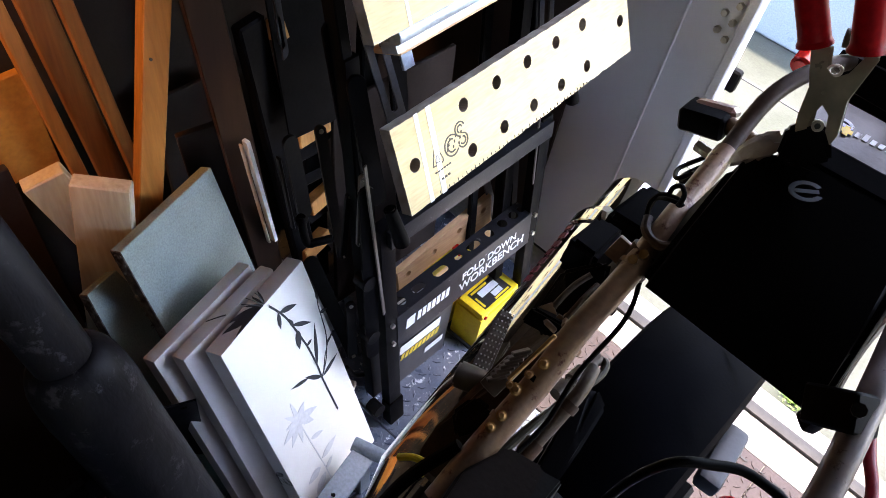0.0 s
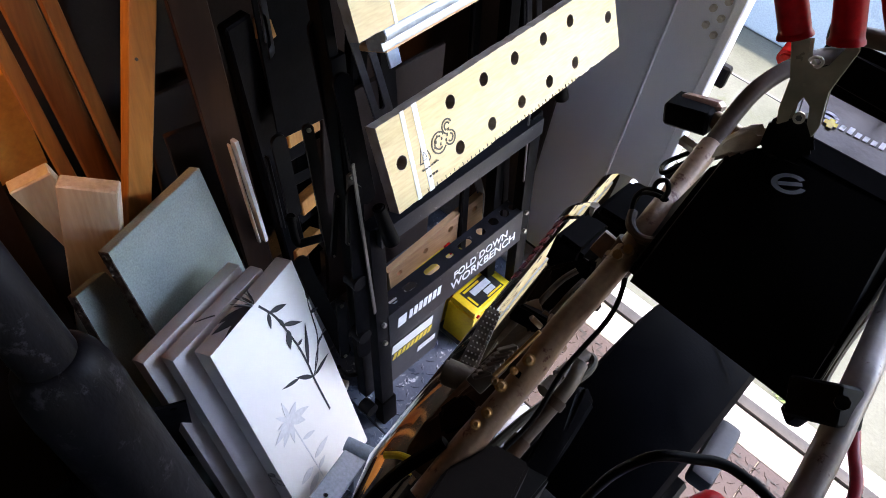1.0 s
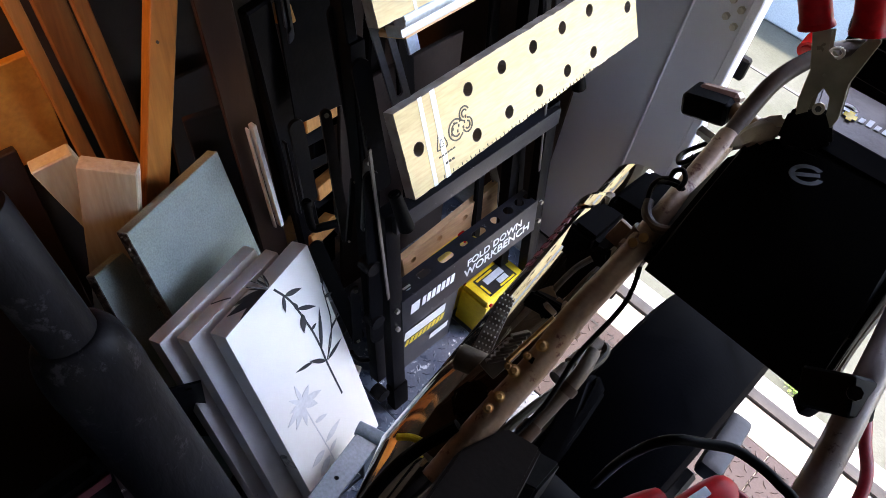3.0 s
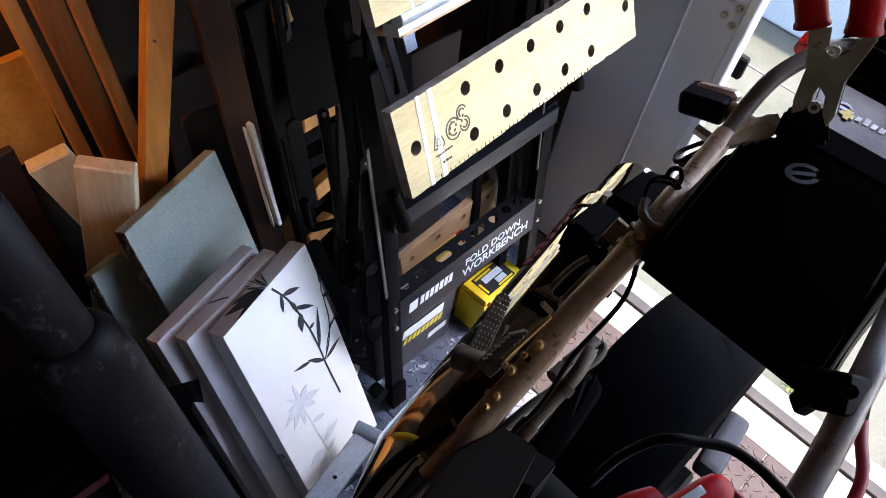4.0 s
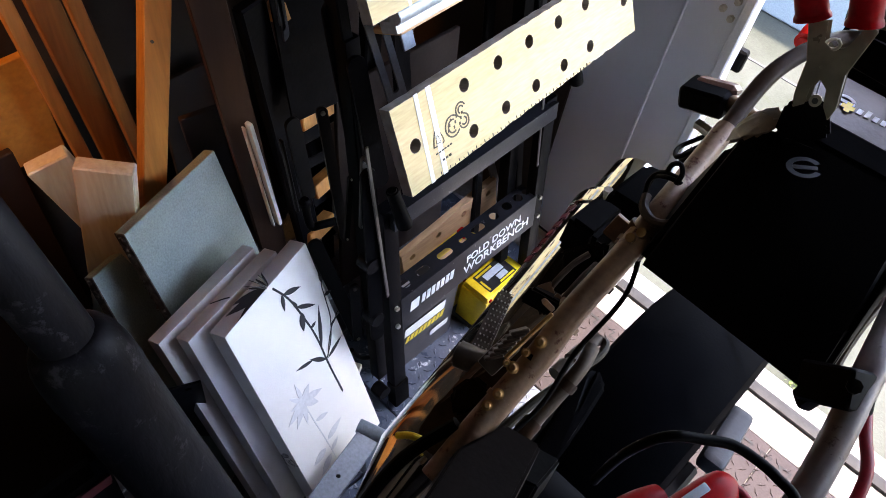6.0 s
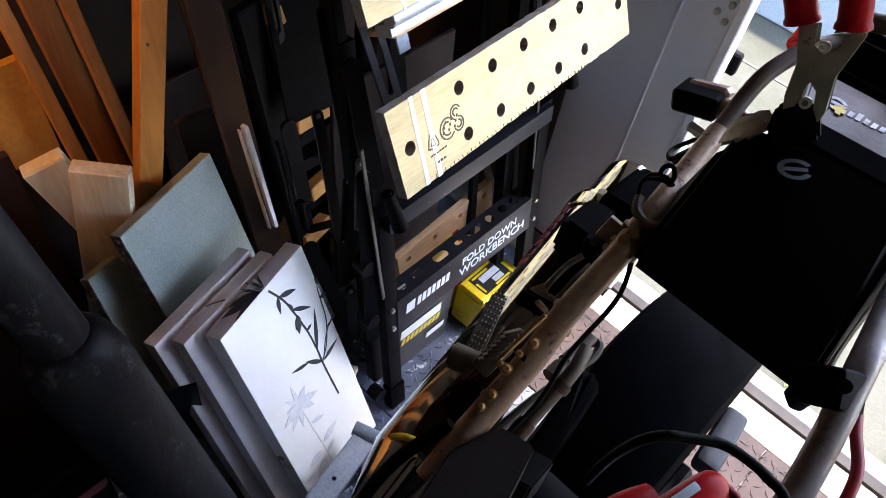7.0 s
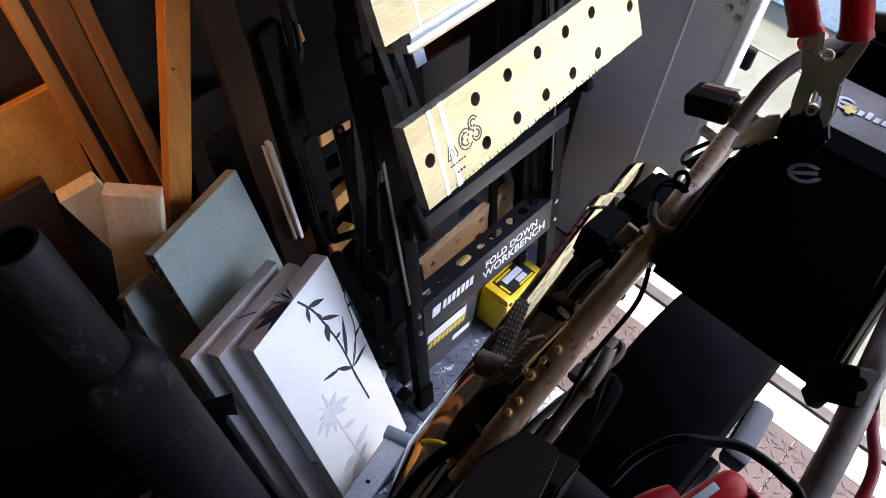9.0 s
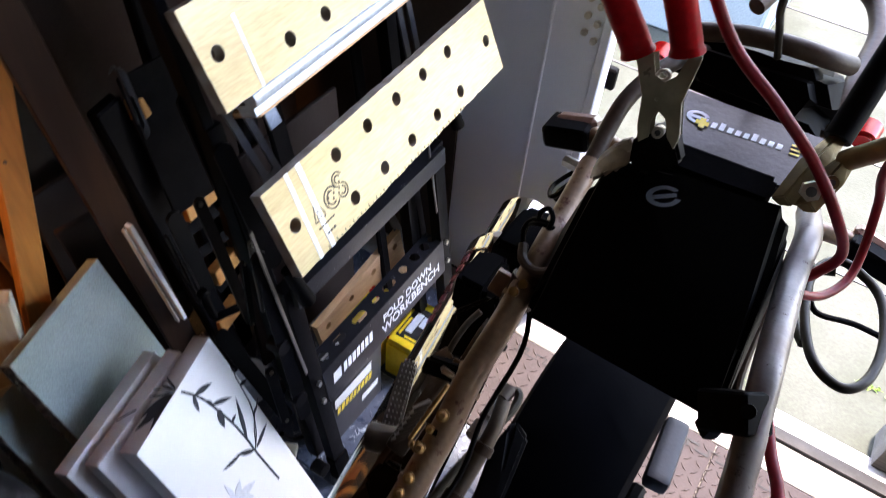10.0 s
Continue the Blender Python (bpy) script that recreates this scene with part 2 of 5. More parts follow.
def holed(outline, holes, thick, m, bevel=0.0):
    """A plate in the local xy plane, from z = 0 down to -thick, with holes right through it."""
    bm = bmesh.new()
    for loop in [outline, *holes]:
        vs = [bm.verts.new((x, y, 0)) for x, y in loop]
        for i in range(len(vs)):
            bm.edges.new((vs[i], vs[(i + 1) % len(vs)]))
    bmesh.ops.triangle_fill(bm, use_beauty=True, use_dissolve=False, edges=bm.edges[:])
    made = bmesh.ops.extrude_face_region(bm, geom=bm.faces[:])
    bmesh.ops.translate(bm, vec=(0, 0, -thick), verts=[g for g in made["geom"] if isinstance(g, bmesh.types.BMVert)])
    bm.transform(m)
    return bm


def flat(loops, m, thick=0.0004):
    """Thin printed shapes in the local xy plane, each a hair above the last."""
    bm = bmesh.new()
    for n, loop in enumerate(loops):
        top = thick + math.copysign(0.00003 * n, thick)
        lo = [bm.verts.new((x, y, 0)) for x, y in loop]
        hi = [bm.verts.new((x, y, top)) for x, y in loop]
        bm.faces.new(hi)
        for i in range(len(lo)):
            j = (i + 1) % len(lo)
            bm.faces.new((lo[i], lo[j], hi[j], hi[i]))
    bm.transform(m)
    return bm


def rect(x0, y0, x1, y1, skew=0.0):
    return [(x0, y0), (x1, y0), (x1 + skew, y1), (x0 + skew, y1)]


def lettering(text, size, m, mat, parent, name="lettering"):
    cu = bpy.data.curves.new(name, "FONT")
    cu.body, cu.size, cu.extrude, cu.offset = text, size, 0.0004, size * 0.012
    tmp = new(name, cu)
    bpy.context.view_layer.update()
    me = bpy.data.meshes.new_from_object(tmp.evaluated_get(bpy.context.evaluated_depsgraph_get()))
    bpy.data.objects.remove(tmp)
    me.transform(m)
    me.materials.clear()
    me.materials.append(mat)
    ob = new(name, me)
    hold(ob, parent)
    return ob


def leaf(x, y, ang, length, wide, n=7):
    """A pointed leaf outline from its stem end."""
    ca, sa = math.cos(ang), math.sin(ang)
    up = [(length * k / n, wide * math.sin(math.pi * (k / n) ** 0.8)) for k in range(n + 1)]
    pts = up + [(a, -b) for a, b in reversed(up[1:-1])]
    return [(x + a * ca - b * sa, y + a * sa + b * ca) for a, b in pts]


def stroke(pts, w0, w1):
    pts = [Vector((*p, 0)) for p in pts]
    pts = curve_points(pts, 5)
    n = len(pts)
    left, right = [], []
    for i, p in enumerate(pts):
        d = (pts[min(i + 1, n - 1)] - pts[max(i - 1, 0)]).normalized()
        s = Vector((-d.y, d.x, 0)) * (w0 + (w1 - w0) * i / (n - 1)) / 2
        left.append((p.x + s.x, p.y + s.y))
        right.append((p.x - s.x, p.y - s.y))
    return left + right[::-1]


def lathe(p, q, prof, seg=32):
    """Turns (distance along p-q, radius) rows round the line p-q."""
    p, q = Vector(p), Vector(q)
    m = Matrix.Translation(p) @ (q - p).to_track_quat("Z", "Y").to_matrix().to_4x4()
    bm = bmesh.new()
    rings = [[bm.verts.new(m @ Vector((r * math.cos(2 * math.pi * k / seg), r * math.sin(2 * math.pi * k / seg), z))) for k in range(seg)] for z, r in prof]
    for a, b in zip(rings, rings[1:]):
        for k in range(seg):
            bm.faces.new((a[k], a[(k + 1) % seg], b[(k + 1) % seg], b[k]))
    bm.faces.new(rings[0])
    bm.faces.new(rings[-1])
    return bm


def hull(pts, bevel=0.006):
    bm = bmesh.new()
    vs = [bm.verts.new(p) for p in pts]
    r = bmesh.ops.convex_hull(bm, input=vs)
    bmesh.ops.dissolve_limit(bm, angle_limit=radians(3), verts=bm.verts[:], edges=bm.edges[:])
    if bevel:
        bmesh.ops.bevel(bm, geom=bm.edges[:], offset=bevel, segments=2, affect="EDGES")
    return bm

# ---------- the garage and the ground outside ----------
def setting(name, bm, mat, label, category):
    return tagged(part(name, bm, mat), label, category, kind="structure")


setting("ground", span((-60, -60, -0.4), (60, 60, -0.012), 0), CONCRETE, "pale mossy concrete yard outside the garage", "ground")
floor = setting("floor", span((-1.25, -3.1, -0.011), (2.3, 1.255, -0.006), 0), SLAB, "dark garage slab under rubber floor tiles", "floor")
sill = setting("threshold", span((-1.25, 1.255, -0.011), (2.3, 1.44, 0.004), 0.004), SILL, "sunlit pale threshold strip across the garage door opening", "threshold")
part("seal", span((-0.62, 1.345, 0.004), (2.3, 1.378, 0.016), 0.005, 2), SEAL_DARK, sill, "dark rubber weather seal")
setting("wall_left", span((-1.25, -3.1, -0.006), (-1.14, 1.34, 2.4), 0), WALL, "dark boarded garage side wall", "wall")
# Unseen wall; its hole is added to let fill light onto the bench.
wr = setting("wall_right", span((2.2, -3.1, -0.006), (2.3, 1.34, 0.8), 0), WALL, "dark boarded garage side wall with a hole added for fill light", "wall")
for k, (y0, y1, z0, z1) in enumerate(((-3.1, -1.5, 0.8, 2.4), (-0.8, 1.34, 0.8, 2.4), (-1.5, -0.8, 1.9, 2.4))):
    part("wall_panel", span((2.2, y0, z0), (2.3, y1, z1), 0), WALL, wr)
setting("wall_back", span((-1.25, -3.2, -0.006), (2.3, -3.1, 2.4), 0), WALL, "dark boarded garage back wall", "wall")
bm = span((-1.25, 1.34, 0.004), (-0.63, 1.44, 2.1), 0)
setting("wall_front", bm, WALL, "front wall pier beside the door opening", "wall")
setting("lintel", span((-1.25, 1.34, 2.1), (2.3, 1.44, 2.4), 0), WALL, "lintel over the garage door opening", "wall")
setting("ceiling", span((-1.25, -3.2, 2.4), (2.3, 1.44, 2.5), 0), CEILING, "plain garage ceiling", "ceiling")

# closed door leaf with its pressed seam, edge channel and lock bolts
door = setting("door_1", span((-0.63, 1.345, 0.012), (-0.318, 1.385, 2.09), 0.003), DOOR, "grey sheet-metal garage door leaf, closed", "door")
part("seam", span((-0.447, 1.339, 0.03), (-0.441, 1.345, 2.07), 0.002), DOOR, door)
part("edge_channel", span((-0.338, 1.336, 0.012), (-0.316, 1.345, 2.09), 0.003), DOOR, door)
for z in (0.838, 0.874, 0.91):
    for x in (-0.372, -0.350):
        part("bolt", bar_round((x, 1.345, z - (x + 0.35) * 0.5), (x, 1.336, z - (x + 0.35) * 0.5), 0.007, 6), BRIGHT, door)
part("latch", span((-0.326, 1.385, 0.715), (-0.302, 1.405, 0.765), 0.004), BLACK_PLASTIC, door, "black plastic latch keep")

# paving joints outside
for k, y in enumerate((2.02, 2.62, 3.5)):
    part("joint", span((-3, y, -0.0125), (3, y + 0.012, -0.009), 0), SEAL, bpy.data.objects["ground"])

# weeds along the outer edge of the threshold
def weed(x, y, n, size, seed):
    rnd = random.Random(seed)
    bm = bmesh.new()
    for i in range(n):
        a, tilt, ln = rnd.uniform(0, 6.28), rnd.uniform(0.3, 1.2), size * rnd.uniform(0.5, 1.2)
        bx, by = x + rnd.gauss(0, size * 0.8), y + rnd.gauss(0, size * 0.35)
        d = Vector((math.cos(a) * math.sin(tilt), math.sin(a) * math.sin(tilt), math.cos(tilt)))
        s = d.cross(Vector((0, 0, 1))).normalized() * ln * 0.16
        p = Vector((bx, by, -0.012))
        q = [p, p + d * ln * 0.5 + s, p + d * ln - Vector((0, 0, ln * 0.2)), p + d * ln * 0.5 - s]
        bm.faces.new([bm.verts.new(v) for v in q])
    ob = part("weed", bm, GREEN, smooth=0)
    return tagged(ob, "small green weeds growing in the concrete joint", "weed", "weeds by the threshold", "stuff")


weed(0.19, 1.475, 70, 0.022, 1)
weed(0.50, 1.66, 40, 0.02, 2)
weed(0.60, 1.70, 24, 0.018, 3)

# pale blue bin panel standing out in the yard
bin_ = thing("storage_box", "pale blue painted box standing in the yard", "box", (-0.6, 3.18, -0.012))
part("body", span((-1.1, 2.95, -0.012), (-0.25, 3.63, 0.5), 0.03, 3), BLUE_CAR, bin_)
part("catch", span((-0.60, 2.935, 0.13), (-0.55, 2.952, 0.155), 0.004), BRIGHT, bin_)

sleeper = thing("timber_sleeper", "weathered grey timber sleeper lying beside the threshold", "sleeper", (0.75, 1.47, -0.012))
part("block", beam((0.545, 1.47, 0.035), (1.3, 1.50, 0.035), 0.11, 0.09, (0, 0, 1), 0.006, 2), SLEEPER, sleeper)

# ---------- rubber floor tiles ----------
T = 0.305
tile_bm = box((T - 0.003, T - 0.003, 0.012), Matrix.Translation((0, 0, -0.0)), 0.002)
tile_me = bpy.data.meshes.new("tile")
tile_bm.to_mesh(tile_me)
tile_bm.free()
tile_me.materials.append(MAT_RUBBER)
sun_toned_me = tile_me.copy()
sun_toned_me.materials.clear()
sun_toned_me.materials.append(MAT_SUN_TONED)
for i in range(-4, 5):
    for j in range(0, 6):
        x, y = i * T + 0.07, 1.10 - j * T
        # Tiles in the doorway sun take the toned-down colour.
        ob = new("tile", sun_toned_me if (x > -0.35 and y > 0.9) else tile_me)
        hold(ob, floor)
        ob.matrix_basis = Matrix.Translation((x, y, -0.002))
# raised tread bars, in pairs that turn like a checker plate
bm = bmesh.new()
for i in range(70):
    for j in range(48):
        x, y = -1.1 + i * 0.026, 0.02 + j * 0.0262
        if y > 1.235:
            continue
        a = radians(45 if (i + j) % 2 else -45)
        c, s = math.cos(a), math.sin(a)
        base = [(-0.012, 0), (0, -0.0035), (0.012, 0), (0, 0.0035)]
        lo = [bm.verts.new((x + p * c - q * s, y + p * s + q * c, 0.0038)) for p, q in base]
        hi = [bm.verts.new((x + 0.6 * (p * c - q * s), y + 0.6 * (p * s + q * c), 0.0062)) for p, q in base]
        bm.faces.new(hi)
        for k in range(4):
            bm.faces.new((lo[k], lo[(k + 1) % 4], hi[(k + 1) % 4], hi[k]))
tread = part("tread", bm, MAT_RUBBER, floor, smooth=0)
# Tread in the doorway sun gets the same toned-down colour.
tread.data.materials.append(MAT_SUN_TONED)
for p in tread.data.polygons:
    if p.center.x > -0.39 and p.center.y > 0.947:
        p.material_index = 1
tagged(tread, "raised checker tread of the rubber tiles", kind="stuff")

BLUE_PALE = material("pale_blue_steel", (0.42, 0.47, 0.52), 0.32, 0.3, mix=0.3, scale=9, bump=0.04)
STRUT = material("brown_worn_steel", (0.030, 0.024, 0.021), 0.4, 0.3, mix=0.5, scale=25, spec=0.3)
STRUT_PALE = material("grey_worn_steel", (0.085, 0.078, 0.070), 0.38, 0.4, mix=0.5, scale=25, spec=0.4)
# jigsaw edge where the last row of tiles locks into the edging
rnd = random.Random(8)
bm = bmesh.new()
for k in range(28):
    x0 = -0.32 + 0.052 * k
    pts = [(x0, 1.204), (x0 + 0.014, 1.204), (x0 + 0.009, 1.222), (x0 + 0.038, 1.222), (x0 + 0.033, 1.204), (x0 + 0.052, 1.204)]
    for a, b in zip(pts, pts[1:]):
        wd = rnd.choice((0.0007, 0.0012, 0.0016, 0.0032))
        d = Vector((b[0] - a[0], b[1] - a[1], 0)).normalized()
        s = Vector((-d.y, d.x, 0)) * wd
        bm.faces.new([bm.verts.new(Vector((q[0], q[1], 0.0068)) + o) for q, o in ((a, s), (b, s), (b, -s), (a, -s))])
tagged(part("tile_joint", bm, SEAL_DARK, floor, "open jigsaw joint between floor tiles", smooth=0), kind="stuff")

ARM_STEEL = material("scuffed_arm_steel", (0.05, 0.052, 0.062), 0.35, 0.4, mix=0.5, scale=30)

# ---------- folded workbench leaning on the wall ----------
lean, rise = radians(7), radians(2.2)
ALONG = Vector((0, math.cos(rise), math.sin(rise)))
MB = axes((-0.458, 0.661, 0.0), ALONG, Vector((-math.cos(lean), 0, -math.sin(lean))))   # x along, y back, z up


def at(x, y, z):
    return MB @ Vector((x, y, z))


def bench_box(name, lo, hi, mat, label="", bevel=0.003, parent=None):
    return part(name, span(lo, hi, bevel, 2, MB), mat, parent or bench, label)


bench = thing("folding_workbench", "black steel folding workbench with perforated wooden jaws, folded and leaning", "workbench", (-0.5, 0.89, 0))
for x in (0.0, 0.447):
    leg = bench_box("leg", (x, 0.0, 0.0 if x == 0 else -0.018), (x + 0.034, 0.026, 0.63), BLACK_STEEL)
    bench_box("foot", (x - 0.004, -0.004, -0.0 if x == 0 else -0.018), (x + 0.038, 0.0235, 0.085), BLACK_PLASTIC, "black rubber foot", 0.004, leg)
    for z in (0.298, 0.357):
        part("bolt", bar_round(at(x + 0.017, 0.0, z), at(x + 0.017, -0.006, z), 0.0055, 8), BRIGHT, leg)
    # inner leg and rear leg folded against it
    inner = x + (0.045 if x == 0 else -0.038)
    bench_box("rear_leg", (inner - 0.05 if x == 0 else inner, 0.05, 0.06), (inner - 0.022 if x == 0 else inner + 0.028, 0.078, 0.95), BLACK_STEEL)
    part("brace", beam(at(-0.004, -0.003, 0.415) if x == 0 else at(0.437, -0.003, 0.47), at(-0.026, -0.003, 0.80) if x == 0 else at(0.425, -0.003, 0.72), 0.009, 0.003, MB.to_3x3() @ Vector((0.3, -1, 0)), 0.001), STRUT_PALE, bench, "worn steel flat brace")
    part("upper_arm", beam(at(x + 0.01, 0.045, 0.6), at(x + 0.0, 0.10, 1.35), 0.03, 0.02, MB.to_3x3() @ Vector((1, 0, 0))), BLACK_STEEL, bench)
# bottom tool tray: upright face and a top flange with tool holes
tray = bench_box("tool_tray", (0.03, -0.002, 0.275), (0.452, 0.0, 0.372), TRAY_PAINT, "black tool tray with white lettering", 0.0008)
MT = MB @ axes((0.03, 0.0, 0.372), (1, 0, 0), (0, 1, 0))
holes = [circle(0.035, 0.0235, 0.011)]
holes += [slot(0.085, 0.0235, 0.009, 0.008), slot(0.15, 0.0235, 0.010, 0.010), slot(0.205, 0.0235, 0.006, 0.004), slot(0.252, 0.0235, 0.009, 0.010)]
holes += [circle(0.305, 0.0235, 0.011), circle(0.348, 0.0235, 0.012), circle(0.385, 0.0235, 0.012), circle(0.412, 0.0235, 0.009)]
part("tray_flange", holed(rect(0, 0, 0.424, 0.046), holes, 0.002, MT), TRAY_PAINT, bench, "perforated top flange of the tray")
MF = MB @ axes((0.03, -0.003, 0.275), (1, 0, 0), (0, 0, 1))
lettering("FOLD DOWN", 0.029, MF @ Matrix.Translation((0.190, 0.053, 0.0)), WHITE, tray)
lettering("WORKBENCH", 0.034, MF @ Matrix.Translation((0.182, 0.022, 0.0)), WHITE, tray)
logo = [rect(0.04 + 0.014 * k, 0.042, 0.050 + 0.014 * k, 0.066, 0.004) for k in range(1, 8)]
part("brand_mark", flat([rect(0.022, 0.040, 0.046, 0.068, 0.004)] + logo, MF, 0.0006), WHITE, tray, "plain white bars and badge")
bench_box("cross_rail", (0.015, -0.012, 0.585), (0.47, 0.02, 0.625), TRAY_PAINT, "black channel under the jaw", 0.002)

# the two wooden jaws
WD = Vector((0.435, 0.02, -0.900)).normalized()
JAW_ALONG = Vector((-0.067, 0.9977, -0.0102)).normalized()


def jaw(center, along, name):
    m = axes(center, along, -WD)
    L, W = 0.302, 0.0652
    cols = [-0.1575 + 0.0788 * k for k in range(5)]
    hs = [circle(c, 0.036, 0.0104) for c in cols] + [circle(c, -0.036, 0.0104) for c in cols] + [circle(-0.2736, 0.0, 0.0104), circle(0.2736, 0.0, 0.0104)]
    rnd = random.Random(5)
    out = []
    corners = [(-L, -W), (L, -W), (L, W), (-L, W)]
    for (x0, y0), (x1, y1) in zip(corners, corners[1:] + corners[:1]):
        n = 60 if abs(x1 - x0) > 0.2 else 16
        for k in range(n):
            f = k / n
            j = rnd.uniform(-0.0005, 0.0002) - (rnd.uniform(0.0006, 0.0018) if rnd.random() < 0.10 else 0)
            out.append((x0 + (x1 - x0) * f + ((j if x0 > 0 else -j) if x0 == x1 else 0), y0 + (y1 - y0) * f + ((j if y0 > 0 else -j) if y0 == y1 else 0)))
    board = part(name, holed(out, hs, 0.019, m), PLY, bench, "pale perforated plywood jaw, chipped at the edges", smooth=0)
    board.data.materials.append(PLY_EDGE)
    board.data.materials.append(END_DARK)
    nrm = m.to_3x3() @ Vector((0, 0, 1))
    # Near end face is dark brown, all other edges grey.
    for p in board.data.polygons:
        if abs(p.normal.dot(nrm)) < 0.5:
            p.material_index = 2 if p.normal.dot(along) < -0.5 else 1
    return board, m


lower, ml = jaw((-0.4516, 0.8526, 0.8983), JAW_ALONG, "jaw")
upper, mu = jaw((-0.573, 0.8763, 1.097), JAW_ALONG, "jaw")
# tape strips, stamp and ruler marks on the lower jaw
up1 = Matrix.Translation((0, 0, 0.0002))
part("tape", flat([rect(-0.262, -0.066, -0.254, 0.066, 0.006), rect(-0.236, -0.066, -0.226, 0.066, 0.004)], ml @ up1, 0.0004), TAPE, lower, "peeling pale tape strips")
def arc(x, y, r, a0, a1, w):
    return stroke([(x + r * math.cos(radians(a0 + (a1 - a0) * k / 8)), y + r * math.sin(radians(a0 + (a1 - a0) * k / 8))) for k in range(9)], w, w)


ink = [stroke([(-0.237, -0.012), (-0.215, -0.012), (-0.226, 0.012), (-0.237, -0.012)], 0.0018, 0.0018), stroke([(-0.230, -0.009), (-0.222, -0.009), (-0.226, 0.002), (-0.230, -0.009)], 0.0016, 0.0016)]
for cx, cy, rr_, a0, a1 in ((-0.192, 0.0, 0.0155, 50, 320), (-0.192, 0.0, 0.0095, 60, 300), (-0.170, 0.015, 0.0105, 20, 250), (-0.170, 0.015, 0.0055, 20, 240), (-0.168, -0.003, 0.0105, -160, 80), (-0.168, -0.003, 0.0055, -150, 80)):
    ink.append(arc(cx, cy, rr_, a0, a1, 0.0024))
for k in range(9):
    ink.append(rect(-0.204 + 0.0042 * k, -0.005 + 0.0065 * (k % 3), -0.2015 + 0.0042 * k, -0.001 + 0.0065 * (k % 3), 0.0006))
ink += [rect(-0.236 + 0.006 * k, -0.0235, -0.232 + 0.006 * k, -0.0215) for k in range(6)] + [rect(-0.226 + 0.007 * k, -0.038, -0.222 + 0.007 * k, -0.035) for k in range(3)]
tagged(part("stamp", flat(ink, ml @ up1 @ Matrix.Translation((-0.005, -0.008, 0)), 0.0004), STAMP, lower, "worn printed approval stamp as plain shapes"), kind="stuff")
tagged(part("scale_mark", flat([rect(-0.24 + 0.01 * k, -0.064, -0.2388 + 0.01 * k, -0.0615 if k % 2 else -0.059) for k in range(40)], ml @ up1, 0.0004), STAMP, lower, "printed ruler ticks"), kind="stuff")
part("tape", flat([rect(-0.235, -0.066, -0.229, 0.03, 0.004)], mu @ up1, 0.0004), TAPE, upper)
# vice rail of the upper jaw
part("vice_rail", span((-0.245, -0.102, -0.055), (0.30, -0.084, -0.024), 0.003, 2, mu), BLUE_PALE, bench, "pale blue-grey pressed steel vice rail")
part("vice_rail", bar_round(mu @ Vector((-0.25, -0.075, -0.018)), mu @ Vector((0.30, -0.075, -0.018)), 0.0125, 20, None, 0.001), BLUE_PALE, bench)
part("jaw_batten", span((-0.235, -0.108, -0.085), (0.295, -0.098, -0.03), 0.002, 1, mu), PEG, bench, "raw wooden batten under the rail")
part("rail_bracket", span((-0.185, -0.155, -0.09), (-0.160, -0.105, -0.085), 0.001, 1, mu), BLUE_STEEL, bench)
# slotted arms that carry the jaws
for x, z, s in ((0.056, 0.80, 0.050), (0.42, 0.76, 0.030)):
    a, b = at(x, -0.004, z), at(x - s, 0.004, 1.02)
    m = axes(a, b - a, Vector((0.15, 1, 0)))
    ln = (b - a).length
    part("slotted_arm", holed(rect(0, -0.017, ln, 0.017), [slot(ln * 0.60, 0, 0.006, 0.058)], 0.004, m), ARM_STEEL, bench, "black slotted steel arm")
# vice handles
for p, q in (((0.006, -0.02, 0.70), (0.022, -0.032, 0.612)), ((0.475, -0.03, 0.735), (0.485, -0.035, 0.675))):
    part("vice_handle", bar_round(at(*p), at(*q), 0.011, 14, 0.015, 0.003), BLACK_PLASTIC, bench, "black tapered plastic vice handle")
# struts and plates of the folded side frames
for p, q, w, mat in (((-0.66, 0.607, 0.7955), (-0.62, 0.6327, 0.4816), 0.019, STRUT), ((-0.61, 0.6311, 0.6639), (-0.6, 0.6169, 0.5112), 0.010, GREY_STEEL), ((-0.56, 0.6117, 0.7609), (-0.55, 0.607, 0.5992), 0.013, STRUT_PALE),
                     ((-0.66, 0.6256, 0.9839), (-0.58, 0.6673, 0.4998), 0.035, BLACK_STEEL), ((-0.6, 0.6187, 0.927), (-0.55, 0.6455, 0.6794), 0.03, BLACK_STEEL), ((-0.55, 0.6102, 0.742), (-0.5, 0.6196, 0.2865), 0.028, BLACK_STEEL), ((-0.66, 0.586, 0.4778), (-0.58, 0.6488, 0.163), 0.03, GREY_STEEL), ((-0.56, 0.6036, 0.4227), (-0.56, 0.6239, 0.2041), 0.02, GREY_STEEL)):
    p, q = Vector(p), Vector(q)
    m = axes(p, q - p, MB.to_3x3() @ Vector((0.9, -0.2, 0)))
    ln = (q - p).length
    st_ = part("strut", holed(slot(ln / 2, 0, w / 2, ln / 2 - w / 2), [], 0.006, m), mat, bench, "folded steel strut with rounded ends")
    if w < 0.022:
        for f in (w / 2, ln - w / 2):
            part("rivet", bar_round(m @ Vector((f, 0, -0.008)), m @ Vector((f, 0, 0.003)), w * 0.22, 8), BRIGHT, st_)
